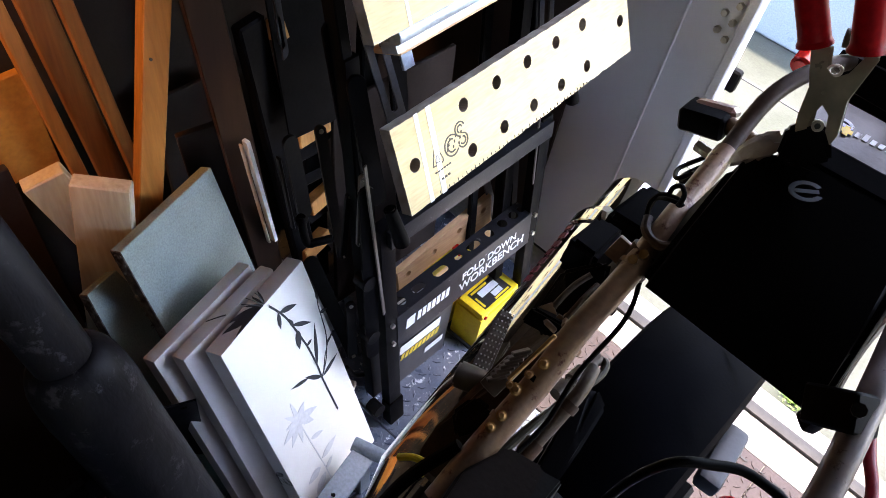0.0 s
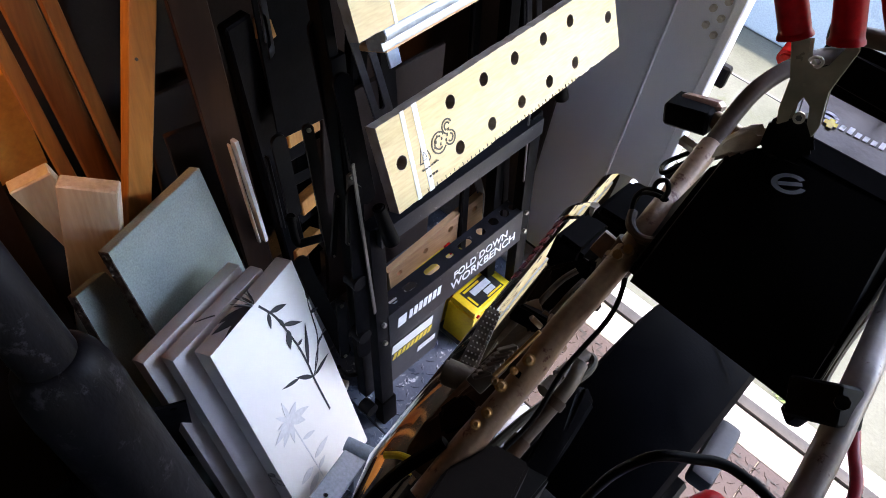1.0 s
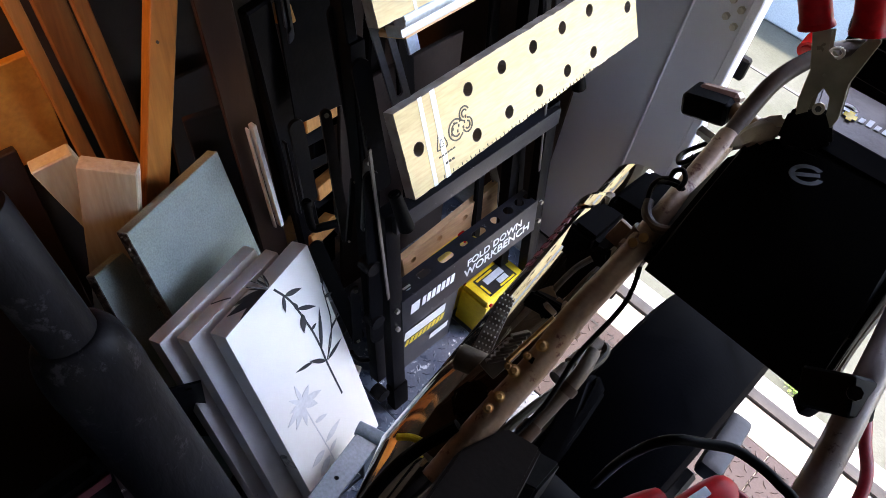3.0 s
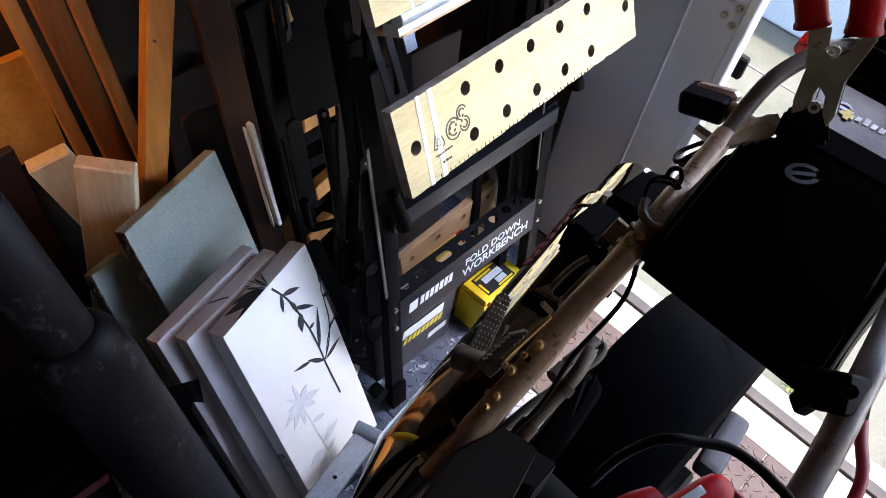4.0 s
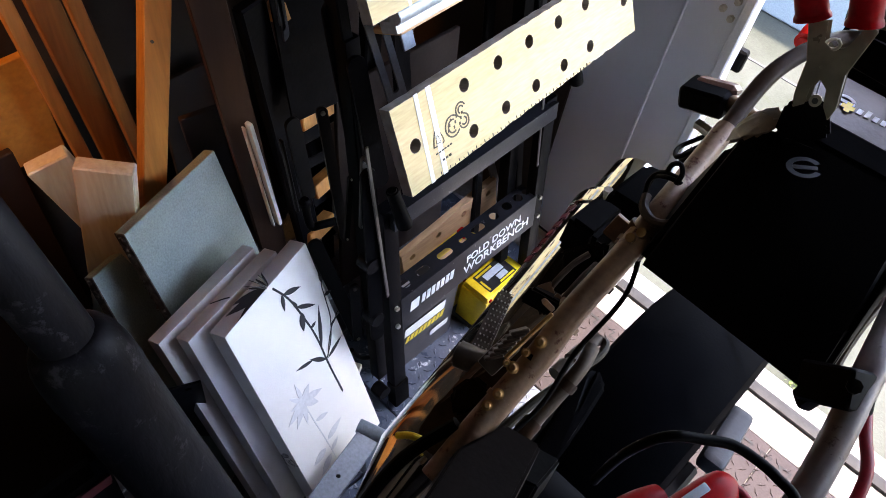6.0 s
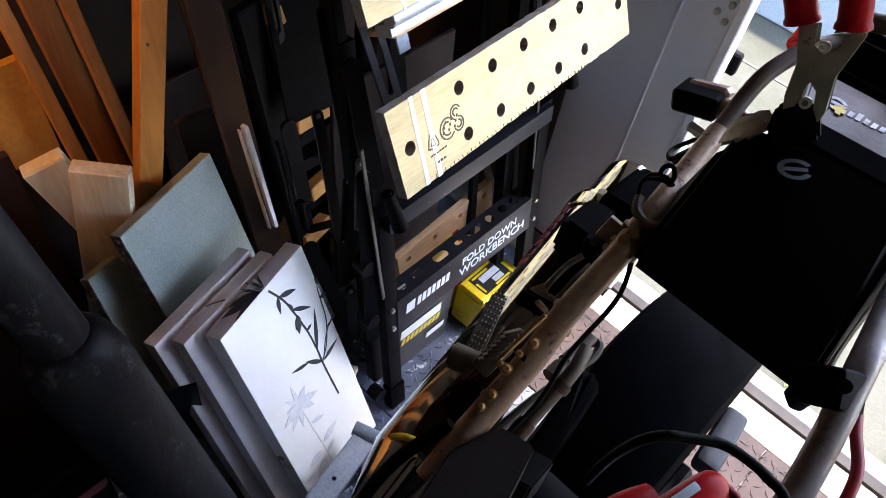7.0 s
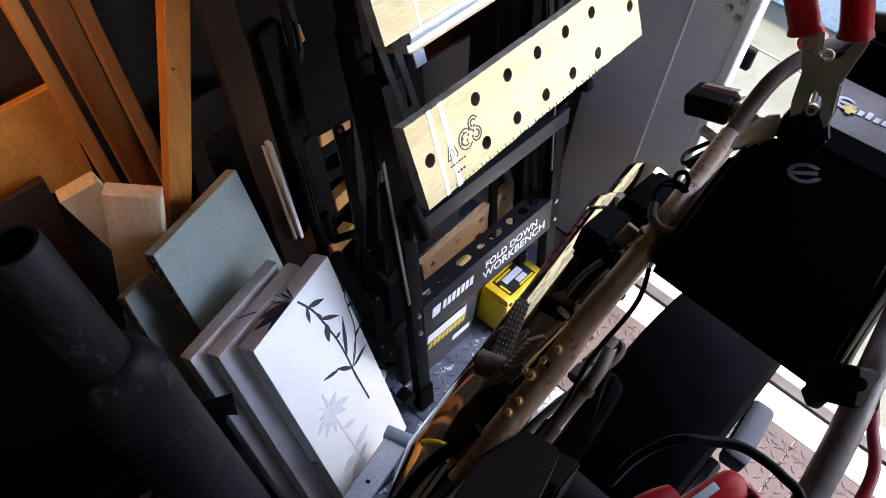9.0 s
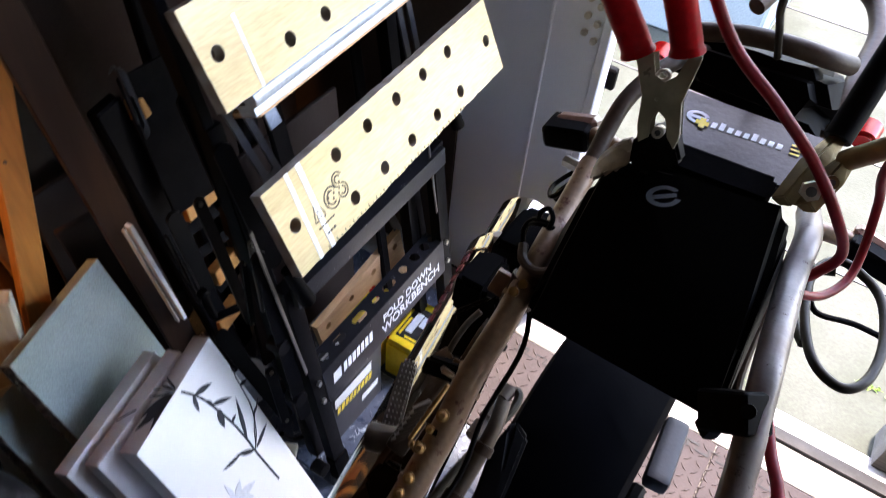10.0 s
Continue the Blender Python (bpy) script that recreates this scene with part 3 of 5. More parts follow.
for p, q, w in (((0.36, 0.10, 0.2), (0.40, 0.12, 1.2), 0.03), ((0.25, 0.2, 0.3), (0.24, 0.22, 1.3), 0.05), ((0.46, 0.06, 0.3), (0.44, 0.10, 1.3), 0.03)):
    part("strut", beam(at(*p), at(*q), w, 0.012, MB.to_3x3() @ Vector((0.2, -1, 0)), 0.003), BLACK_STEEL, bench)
part("strut", beam((-0.62, 1.064, 0.419), (-0.6, 1.128, 0.2423), 0.026, 0.004, (1, 0.2, 0.1), 0.002), STRUT_PALE, bench, "dull steel inner strut")
part("stop_foot", tube([(-0.55, 0.5958, 0.2096), (-0.55, 0.6235, 0.1465), (-0.55, 0.6674, 0.0982), (-0.55, 0.673, 0.0716)], 0.005, 10), GREY_STEEL, bench)
for z in (0.09, 0.36, 0.52):
    part("pivot", bar_round(at(-0.03, 0.0, z), at(-0.03, 0.03, z), 0.016, 14), BLACK_STEEL, bench)

# perforated wooden strip standing behind the tray
peg = thing("perforated_batten", "pale beech batten with a row of drilled holes behind the tray", "batten", (-0.6, 0.95, 0))
mp_ = axes((-0.6, 0.8139, 0.3001), Vector((-0.6, 0.9476, 0.3227)) - Vector((-0.6, 0.8139, 0.3001)), (-0.06, 0, 1))
part("board", holed(rect(-0.03, -0.30, 0.27, 0.03), [circle(0.081 * k, 0.0, 0.0085) for k in range(4)], 0.016, mp_), PEG, peg)

# ---------- batteries on the floor ----------
def battery(center, yaw, size, case, label):
    w, d, h = size
    m = pose(center[0], center[1], center[2], 0, 0, yaw)
    ob = thing("battery", label, "battery", center, "motorcycle batteries")
    body = part("case", span((-w / 2, -d / 2, 0), (w / 2, d / 2, h * 0.86), 0.004, 2, m), case, ob)
    part("lid", span((-w / 2 + 0.004, -d / 2 + 0.004, h * 0.86), (w / 2 - 0.004, d / 2 - 0.004, h), 0.004, 2, m), case, ob)
    for sx in (-1, 1):
        for sy in (-1, 1):
            part("terminal_block", span((sx * (w / 2 - 0.016) - 0.012, sy * (d / 2 - 0.012) - 0.01, h * 0.8), (sx * (w / 2 - 0.016) + 0.012, sy * (d / 2 - 0.012) + 0.01, h * 0.95), 0.002, 1, m), case, ob)
            part("terminal", bar_round(m @ Vector((sx * (w / 2 - 0.014), sy * (d / 2 - 0.008), h * 0.9)), m @ Vector((sx * (w / 2 - 0.014), sy * (d / 2 + 0.003), h * 0.9)), 0.005, 8), RED if sx < 0 else BRIGHT, ob)
    top = m @ Matrix.Translation((0, 0, h + 0.0004))
    lab = part("label", flat([rect(-w * 0.34, -d * 0.36, w * 0.34, d * 0.36)], top), LABEL_BLACK, ob, "black and silver top label")
    t2 = top @ Matrix.Translation((0, 0, 0.001))
    part("label_panel", flat([rect(-w * 0.2, -d * 0.02, w * 0.22, d * 0.2), rect(-w * 0.02, -d * 0.24, w * 0.2, -d * 0.06)], t2), LABEL_GREY, lab)
    for r_ in (rect(-w * 0.3, d * 0.24, w * 0.08, d * 0.31), rect(-w * 0.05, -d * 0.33, w * 0.3, -d * 0.27), rect(-w * 0.32, -d * 0.3, -w * 0.28, d * 0.1)):
        part("label_print", flat([r_], t2), YELLOW if case is YELLOW else WHITE, lab, "print as a plain bar")
    return ob, m


battery((-0.511, 1.03, 0.004), 92, (0.150, 0.082, 0.135), YELLOW, "yellow motorcycle battery with black and silver label on the floor")
battery((-0.598, 1.01, 0.004), 90, (0.175, 0.07, 0.13), YELLOW, "yellow motorcycle battery behind the front one")
bb, mbb = battery((-0.562, 0.81, 0.004), 90, (0.18, 0.08, 0.235), LABEL_BLACK, "black battery carton with white and yellow print under the tray")
tool = thing("spirit_level", "yellow plastic tool lying on edge behind the tray", "tool", (-0.565, 0.90, 0.3))
part("body", beam((-0.57, 0.8421, 0.301), (-0.57, 0.9306, 0.3097), 0.016, 0.02, (1, 0, 0.3), 0.003, 2), YELLOW, tool)
part("cap", beam((-0.57, 0.9323, 0.3104), (-0.57, 0.9504, 0.3127), 0.017, 0.021, (1, 0, 0.3), 0.003, 2), RED_LENS, tool, "small red end cap")
part("clip", beam((-0.55, 0.9343, 0.3078), (-0.55, 0.9599, 0.3102), 0.014, 0.012, (1, 0, 0.3), 0.002), YELLOW, tool)
mside = axes((-0.5195, 0.722, 0.045), (0, 1, 0), (0, 0, 1))
part("side_label", flat([rect(0.006, 0.105, 0.135, 0.140), rect(0.10, 0.02, 0.16, 0.042)], mside), WHITE, bb, "white print on the carton side")
part("side_print", flat([rect(0.01 + 0.014 * k, 0.078, 0.020 + 0.014 * k, 0.102, 0.004) for k in range(9)], mside @ Matrix.Translation((0, 0, 0.001))), YELLOW, bb, "yellow print as plain bars")

# ---------- three canvases ----------
def canvas(p1, p2, p3, depth, label, long_scale=1.0):
    """Top near corner, top far corner, bottom far corner."""
    p1, p2, p3 = Vector(p1), Vector(p2), Vector(p3)
    u, v = p1 - p2, p3 - p2
    m = axes(p2, u, v)
    w, h = u.length, v.length
    if (m.to_3x3() @ Vector((0, 0, 1))).x < 0:
        flip = -1
    else:
        flip = 1
    ob = thing("canvas_picture", label, "canvas", (p3 + (p1 - p2) * 0.5), "stack of canvases")
    front = part("canvas", span((0, 0, -depth * flip if flip > 0 else 0), (w, h, 0 if flip > 0 else depth), 0.004, 2, m), CANVAS_SIDE, ob, "stretched canvas with a printed face")
    front.data.materials.append(CANVAS)
    nrm = m.to_3x3() @ Vector((0, 0, flip))
    for p in front.data.polygons:
        if p.normal.dot(nrm) > 0.6:
            p.material_index = 1
    return ob, m @ Matrix.Translation((0, 0, 0.0006 * flip)) @ Matrix.Diagonal((1, 1, flip, 1)), w, h


c1, mc, cw, ch = canvas((-0.5632, 0.3231, 0.53), (-0.6333, 0.5472, 0.53), (-0.4497, 0.5972, 0.004), 0.036, "white canvas with a black botanical print, leaning in a stack")
c2, m2, _, _ = canvas((-0.603, 0.2791, 0.515), (-0.6613, 0.5027, 0.515), (-0.4819, 0.5523, 0.004), 0.03, "white canvas behind the first, partly hidden")
c3, m3, _, _ = canvas((-0.6361, 0.2448, 0.505), (-0.7005, 0.4817, 0.505), (-0.5239, 0.5215, 0.004), 0.028, "white canvas at the back of the stack")

# botanical print on the front canvas, in metres from the top far corner
def leaf_to(a, b, wide):
    (x0, y0), (x1, y1) = a, b
    return leaf(x0, y0, math.atan2(y1 - y0, x1 - x0), math.hypot(x1 - x0, y1 - y0), wide)


flower = [stroke([(0.0612, 0.3616), (0.0642, 0.2985), (0.0657, 0.2524), (0.0649, 0.219), (0.0674, 0.1668), (0.0725, 0.1328), (0.0779, 0.101), (0.0849, 0.0669), (0.0947, 0.0398), (0.109, 0.0103)], 0.0045, 0.0042),
          stroke([(0.0639, 0.2527), (0.0372, 0.2278), (0.0156, 0.1845), (0.0092, 0.1399), (0.0053, 0.1051), (-0.0027, 0.0931)], 0.0034, 0.002),
          stroke([(0.0585, 0.2502), (0.0371, 0.2195), (0.0156, 0.2009), (-0.0083, 0.1897)], 0.003, 0.0016),
          stroke([(0.1197, -0.0029), (0.1324, -0.0261), (0.1442, -0.044)], 0.0022, 0.0012), stroke([(0.1166, -0.0027), (0.1187, -0.0224), (0.1236, -0.0364)], 0.0022, 0.0012), stroke([(0.1207, -0.0012), (0.1399, -0.0239), (0.1574, -0.0422)], 0.0022, 0.0012)]
for a, b, wd in (((0.0657, 0.2524), (0.1034, 0.2106), 0.0050), ((0.0967, 0.22), (0.1421, 0.1988), 0.0040), ((0.0608, 0.2546), (0.0073, 0.247), 0.0046), ((0.0649, 0.219), (0.0312, 0.1333), 0.0052), ((0.0936, 0.0409), (0.0518, 0.0615), 0.0056), ((0.0974, 0.0385), (0.1065, 0.0715), 0.0046),
                 ((0.0802, 0.0881), (0.0364, 0.1249), 0.0046), ((0.0742, 0.1078), (0.0873, 0.1469), 0.0080), ((0.0788, 0.0925), (0.0815, 0.0704), 0.004), ((0.0684, 0.1576), (0.0522, 0.1557), 0.0035), ((0.0089, 0.1277), (-0.0125, 0.1363), 0.0042), ((0.0009, 0.1002), (0.002, 0.0797), 0.003), ((0.0236, 0.2006), (0.0011, 0.1963), 0.003)):
    flower.append(leaf_to(a, b, wd))
part("print_dark", flat(flower, mc), INK, c1, "black printed flower stem")
ghost = [stroke([(0.1628, 0.2523), (0.1581, 0.2978), (0.1549, 0.3489), (0.1516, 0.4025), (0.1494, 0.4484), (0.149, 0.4957)], 0.003, 0.002)]
for a, b, wd in (((0.152, 0.3432), (0.1159, 0.3605), 0.006), ((0.1478, 0.4158), (0.0935, 0.4097), 0.009), ((0.15, 0.4497), (0.1216, 0.4402), 0.006), ((0.1599, 0.4272), (0.2039, 0.4286), 0.010), ((0.1549, 0.4551), (0.1986, 0.4747), 0.011)):
    ghost.append(leaf_to(a, b, wd))
for b, wd in (((0.1837, 0.2327), 0.005), ((0.2116, 0.2815), 0.009), ((0.1977, 0.3078), 0.009), ((0.1718, 0.328), 0.007), ((0.1055, 0.2953), 0.009), ((0.1265, 0.3129), 0.009), ((0.1585, 0.2195), 0.005), ((0.1288, 0.2524), 0.009), ((0.1927, 0.2598), 0.006)):
    ghost.append(leaf_to((0.1582, 0.2723), b, wd))
part("print_pale", flat(ghost, mc), INK_PALE, c1, "pale grey printed flower")
tops = axes(mc @ Vector((0, -0.0006, 0)), mc.to_3x3() @ Vector((1, 0, 0)), mc.to_3x3() @ Vector((0, 0, -1)))
head = [leaf_to(a, b, wd) for a, b, wd in (((0.1192, -0.0009), (0.1966, 0.0298), 0.0105), ((0.1221, -0.0006), (0.2046, -0.0018), 0.0105), ((0.1215, -0.0026), (0.1943, -0.0169), 0.0095), ((0.1187, 0.002), (0.1721, 0.0377), 0.0085), ((0.1205, -0.0057), (0.1679, -0.0166), 0.0085), ((0.1176, 0.0029), (0.1326, 0.0368), 0.0026), ((0.1147, 0.0026), (0.1057, 0.043), 0.0022), ((0.114, 0.0006), (0.0894, 0.0377), 0.0022))]
part("print_side", flat([[(min(cw - 0.002, x), min(0.034, max(0.001, y))) for x, y in lp] for lp in head], tops, -0.0006), INK, c1, "black flower head wrapped over the top edge")
spot = [leaf(0.012 + 0.004 * k, 0.33 + 0.012 * k, 0.6 + 1.1 * k, 0.03, 0.007) for k in range(5)]
msd = axes(mc @ Vector((cw + 0.0006, 0, 0)), mc.to_3x3() @ Vector((0, 0, -1)), mc.to_3x3() @ Vector((0, 1, 0)))
part("print_side", flat([[(max(0.001, min(0.034, x)), y + 0.02) for x, y in lp] for lp in spot], msd, -0.0006), INK, c1, "black print wrapped over the side")
mtp = axes(m2 @ Vector((0, -0.0006, 0)), m2.to_3x3() @ Vector((1, 0, 0)), m2.to_3x3() @ Vector((0, 0, -1)))
part("print_side", flat([stroke([(0.125, 0.003), (0.135, 0.014), (0.15, 0.027)], 0.0034, 0.0022)], mtp, -0.0006), INK, c2)

VENEER = material("dark_veneer", (0.055, 0.027, 0.014), 0.35, other=(0.03, 0.014, 0.008), mix=0.5, scale=14, fine=110, stretch=(1, 1, 0.06), spec=0.5)
ALU = material("dull_aluminium", (0.85, 0.83, 0.82), 0.4, 0.1, other=(0.6, 0.55, 0.5), mix=0.5, scale=20)

# ---------- plasterboard offcuts ----------
def gypsum(o, u, v, w, h, t, label):
    m = axes(o, u, v)
    ob = thing("plasterboard_sheet", label, "plasterboard", o, "plasterboard offcuts")
    rnd = random.Random(3)
    bm = span((0, 0, -t), (w, h, 0), 0.0015, 1)
    bm.transform(m)
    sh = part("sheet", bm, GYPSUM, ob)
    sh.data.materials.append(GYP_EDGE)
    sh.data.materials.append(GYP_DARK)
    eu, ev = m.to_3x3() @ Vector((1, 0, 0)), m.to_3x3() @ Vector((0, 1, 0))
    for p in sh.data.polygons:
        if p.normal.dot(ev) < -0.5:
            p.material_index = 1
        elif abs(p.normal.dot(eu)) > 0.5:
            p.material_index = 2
    # crumbled core along the near edge and a broken corner
    bm = bmesh.new()
    for k in range(260):
        c = m @ Vector((rnd.uniform(-0.0035, 0.003), h * k / 260 + rnd.uniform(-0.004, 0.004), -t * rnd.uniform(0.1, 0.9)))
        s = rnd.uniform(0.0006, 0.0026)
        bmesh.ops.create_icosphere(bm, subdivisions=1, radius=s, matrix=Matrix.Translation(c) @ pose(0, 0, 0, rnd.uniform(0, 90), rnd.uniform(0, 90), 0) @ Matrix.Diagonal((rnd.uniform(0.5, 2), rnd.uniform(0.5, 2), rnd.uniform(0.4, 1), 1)))
    tagged(part("crumbled_edge", bm, GYP_DARK, ob, "crumbling plaster edge", smooth=0), kind="stuff")
    return ob


gypsum((-0.8, 0.2861, 0.6035), (-0.085, 0.2309, -0.0148), (0.3544, 0.0742, -0.9321), 0.2465, 0.6474, 0.024, "grey-green plasterboard offcut with a pale top edge")
gypsum((-0.83, 0.2255, 0.5036), (-0.05, 0.1168, -0.0263), (0.4749, 0.0003, -0.88), 0.1297, 0.5723, 0.02, "smaller plasterboard offcut behind the larger one")

# ---------- timber leaning on the wall ----------
def timber(name, p, q, wide, thick, facing, mat, label, cat="timber"):
    ob = thing(name, label, cat, p, "timber against the wall")
    body = part("board", beam(p, q, wide, thick, facing, 0.002), mat, ob)
    if name == "wood_offcut":
        p, q = Vector(p), Vector(q)
        end = p + (p - q).normalized() * 0.0012
        part("sawn_end", beam(end, p, wide - 0.004, thick - 0.004, facing, 0.0004), PINE_PALE, body, "rough sawn end grain")
    return ob


def lined(a, b, z0, z1):
    a, b = Vector(a), Vector(b)
    f = lambda z: a + (b - a) * ((z - a.z) / (b.z - a.z))
    return f(z0), f(z1)


p, q = lined((-0.9, 0.408, 0.535), (-0.9, 0.483, 0.906), 0.0, 1.75)
timber("pine_post", p, q, 0.042, 0.038, (1, -0.25, 0), PINE, "square planed pine post leaning on the wall")
nail = thing("nail_head", "small dark nail head in the pine post", "nail", (-0.88, 0.44, 0.86))
part("head", bar_round((-0.8815, 0.4575, 0.856), (-0.8785, 0.4575, 0.856), 0.0025, 8), SEAL, nail)
p, q = lined((-1.02, 0.4473, 0.5769), (-1.02, 0.4109, 0.8637), 0.0, 1.7)
timber("pine_batten", p, q, 0.024, 0.018, (1, 0, 0), PINE_DARK, "narrow reddish pine batten leaning on the wall")
p, q = lined((-1.02, 0.3486, 0.5961), (-1.02, 0.3125, 0.9005), 0.0, 1.7)
timber("pine_batten", p, q, 0.024, 0.02, (1, 0, 0), PINE, "narrow golden pine batten leaning on the wall")
# Dark pine puts the shadow behind the battens into the plank's colour.
p, q = lined((-1.08, 0.4326, 0.4695), (-1.08, 0.3866, 0.8394), 0.0, 1.2)
timber("pine_plank", p, q, 0.05, 0.018, (1, 0, 0), PINE_DARK, "wide orange pine plank behind the battens, darkened for shadow")
timber("tan_board", (-1.09, 0.2473, 0.5455), (-1.09, 0.2359, 0.7588), 0.20, 0.016, (1, 0, 0), CHIP, "tan board with a square sawn end, propped among the timber", "board")
timber("tan_board", (-1.115, 0.12, 0.0), (-1.115, 0.02, 1.1), 0.34, 0.012, (1, 0, 0), CHIP, "tan sheet behind the smaller board", "board")
timber("wood_offcut", (-0.86, 0.3267, 0.6869), (-0.875, 0.235, 0.0), 0.092, 0.03, (0.75, -0.66, 0.12), PINE_PALE, "thick pale offcut with a sawn face")
timber("wood_offcut", (-0.95, 0.2698, 0.6658), (-0.95, 0.46, 0.0), 0.07, 0.028, (1, -0.35, 0.35), PINE_PALE, "pale tilted offcut among the timber")
# BROWN carries the shade back here, so these boards are near black.
timber("brown_board_shaded", (-0.80, 0.97, 0.0), (-0.84, 0.97, 0.62), 0.36, 0.012, (1, 0, 0.06), BROWN, "brown board standing behind the workbench, shade in its colour", "board")
# Added board that stands for the shadow below the propped tan board.
timber("brown_board_shaded", (-1.0, 0.12, 0.0), (-1.05, 0.10, 0.62), 0.30, 0.018, (1, 0, 0), BROWN, "dark brown board added for the shadow under the propped one", "board")
timber("brown_board_shaded", (-0.93, 0.5556, 0.6323), (-0.93, 0.606, 0.1942), 0.10, 0.014, (1, -0.3, 0.1), BROWN, "small dark brown panel leaning before the long board", "board")
timber("brown_board_shaded", (-1.03, 0.62, 0.0), (-1.08, 0.62, 0.60), 0.16, 0.012, (1, 0, 0), BROWN, "dark brown panel behind the timber", "board")
p, q = lined((-0.85, 0.5928, 0.5101), (-0.85, 0.5408, 0.9098), 0.0, 1.45)
timber("veneered_board", p, q, 0.058, 0.02, (1, -0.2, 0), VENEER, "long dark brown veneered board leaning in shadow", "board")
p, q = lined((-0.82, 0.6251, 0.3574), (-0.82, 0.5772, 0.6562), 0.3, 0.62)
strip = thing("aluminium_strip", "bare aluminium edge trim leaning among the boards", "trim", p, "timber against the wall")
part("strip", beam((-0.82, 0.6251, 0.3574), (-0.82, 0.5744, 0.6672), 0.009, 0.014, (1, 0.1, 0.2), 0.003, 2), ALU, strip)
part("lip", beam((-0.825, 0.614, 0.3536), (-0.825, 0.5665, 0.6585), 0.004, 0.010, (1, 0.1, 0.2), 0.0015), ALU, strip)
block = thing("wood_block", "small pale wood offcut lying on the floor", "wood offcut", (-0.6, 0.64, 0.006))
part("block", beam((-0.578, 0.655, 0.014), (-0.66, 0.61, 0.014), 0.03, 0.018, (0, 0, 1)), PINE_PALE, block)
mug = thing("mug", "pale blue mug standing on the floor behind the bench", "mug", (-0.77, 0.715, 0.006))
part("body", bar_round((-0.77, 0.715, 0.006), (-0.77, 0.715, 0.10), 0.036, 20, 0.038, 0.004), MUG, mug)

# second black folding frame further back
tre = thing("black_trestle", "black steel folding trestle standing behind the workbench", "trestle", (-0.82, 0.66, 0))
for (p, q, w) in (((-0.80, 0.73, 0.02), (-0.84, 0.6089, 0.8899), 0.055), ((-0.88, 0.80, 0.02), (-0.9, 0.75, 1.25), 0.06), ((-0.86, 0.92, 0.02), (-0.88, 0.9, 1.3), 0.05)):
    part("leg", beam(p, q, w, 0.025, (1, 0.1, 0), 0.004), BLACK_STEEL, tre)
# Black sheet added where the upper trestle lies in darkness.
part("dark_panel", beam((-0.78, 0.7034, 0.6541), (-0.82, 0.6926, 0.9314), 0.12, 0.004, (1, -0.1, 0), 0.002), BLACK_STEEL, tre, "black sheet added to keep the upper trestle dark")
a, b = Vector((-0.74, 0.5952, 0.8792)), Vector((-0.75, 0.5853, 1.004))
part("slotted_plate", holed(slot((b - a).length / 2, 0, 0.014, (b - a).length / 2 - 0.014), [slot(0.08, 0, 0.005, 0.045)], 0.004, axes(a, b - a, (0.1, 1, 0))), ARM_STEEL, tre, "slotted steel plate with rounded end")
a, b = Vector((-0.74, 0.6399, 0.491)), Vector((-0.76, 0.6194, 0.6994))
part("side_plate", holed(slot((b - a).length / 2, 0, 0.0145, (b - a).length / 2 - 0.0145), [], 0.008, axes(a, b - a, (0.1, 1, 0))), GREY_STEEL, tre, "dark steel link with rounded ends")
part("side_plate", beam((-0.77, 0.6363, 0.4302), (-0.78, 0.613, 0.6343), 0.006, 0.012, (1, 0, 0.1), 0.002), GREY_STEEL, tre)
part("crank", tube([(-0.72, 0.617, 0.5207), (-0.71, 0.6115, 0.501), (-0.7, 0.6144, 0.4647), (-0.69, 0.6315, 0.4647), (-0.68, 0.6589, 0.464)], 0.0085, 12), BLACK_PLASTIC, tre, "bent black crank handle")
part("knob", lathe((-0.72, 0.6169, 0.5047), (-0.72, 0.6144, 0.5336), [(0.0, 0.009), (0.004, 0.012), (0.014, 0.012), (0.019, 0.008)], 18), BLACK_PLASTIC, tre)
for p, q in (((-0.82, 0.6818, 0.6088), (-0.84, 0.7754, 0.5915)), ((-0.82, 0.7134, 0.3934), (-0.84, 0.7965, 0.387)), ((-0.82, 0.6456, 0.8663), (-0.84, 0.6958, 0.8553)), ((-0.8, 0.6812, 0.2766), (-0.82, 0.7663, 0.2742))):
    o = thing("pine_offcut", "short orange pine offcut stored in the trestle", "wood offcut", p, "offcuts in the trestle")
    part("block", beam(p, q, 0.034, 0.03, (1, 0, 0.3), 0.002), PINE, o)
for p, q in (((-0.81, 0.6733, 0.5698), (-0.82, 0.7595, 0.556)), ((-0.81, 0.6864, 0.4968), (-0.82, 0.7691, 0.4779)), ((-0.85, 0.7189, 0.535), (-0.86, 0.809, 0.528)), ((-0.85, 0.7411, 0.3081), (-0.86, 0.8261, 0.3072)), ((-0.85, 0.6726, 0.8141), (-0.86, 0.7169, 0.8113)), ((-0.85, 0.7241, 0.1488), (-0.86, 0.8135, 0.1554))):
    part("ledge", beam(p, q, 0.02, 0.006, (0.6, 0, 1), 0.001), GREY_STEEL, tre)

tub = thing("black_tub", "black plastic tub with a dull red band on the floor", "tub", (-0.62, -0.08, 0))
part("body", hull([(-0.85, -0.35, 0.004), (-0.47, -0.35, 0.004), (-0.85, 0.10, 0.004), (-0.47, 0.07, 0.004), (-0.9, -0.4, 0.62), (-0.45, -0.4, 0.62), (-0.9, 0.13, 0.62), (-0.46, 0.075, 0.62)], 0.02), BLACK_PLASTIC, tub)
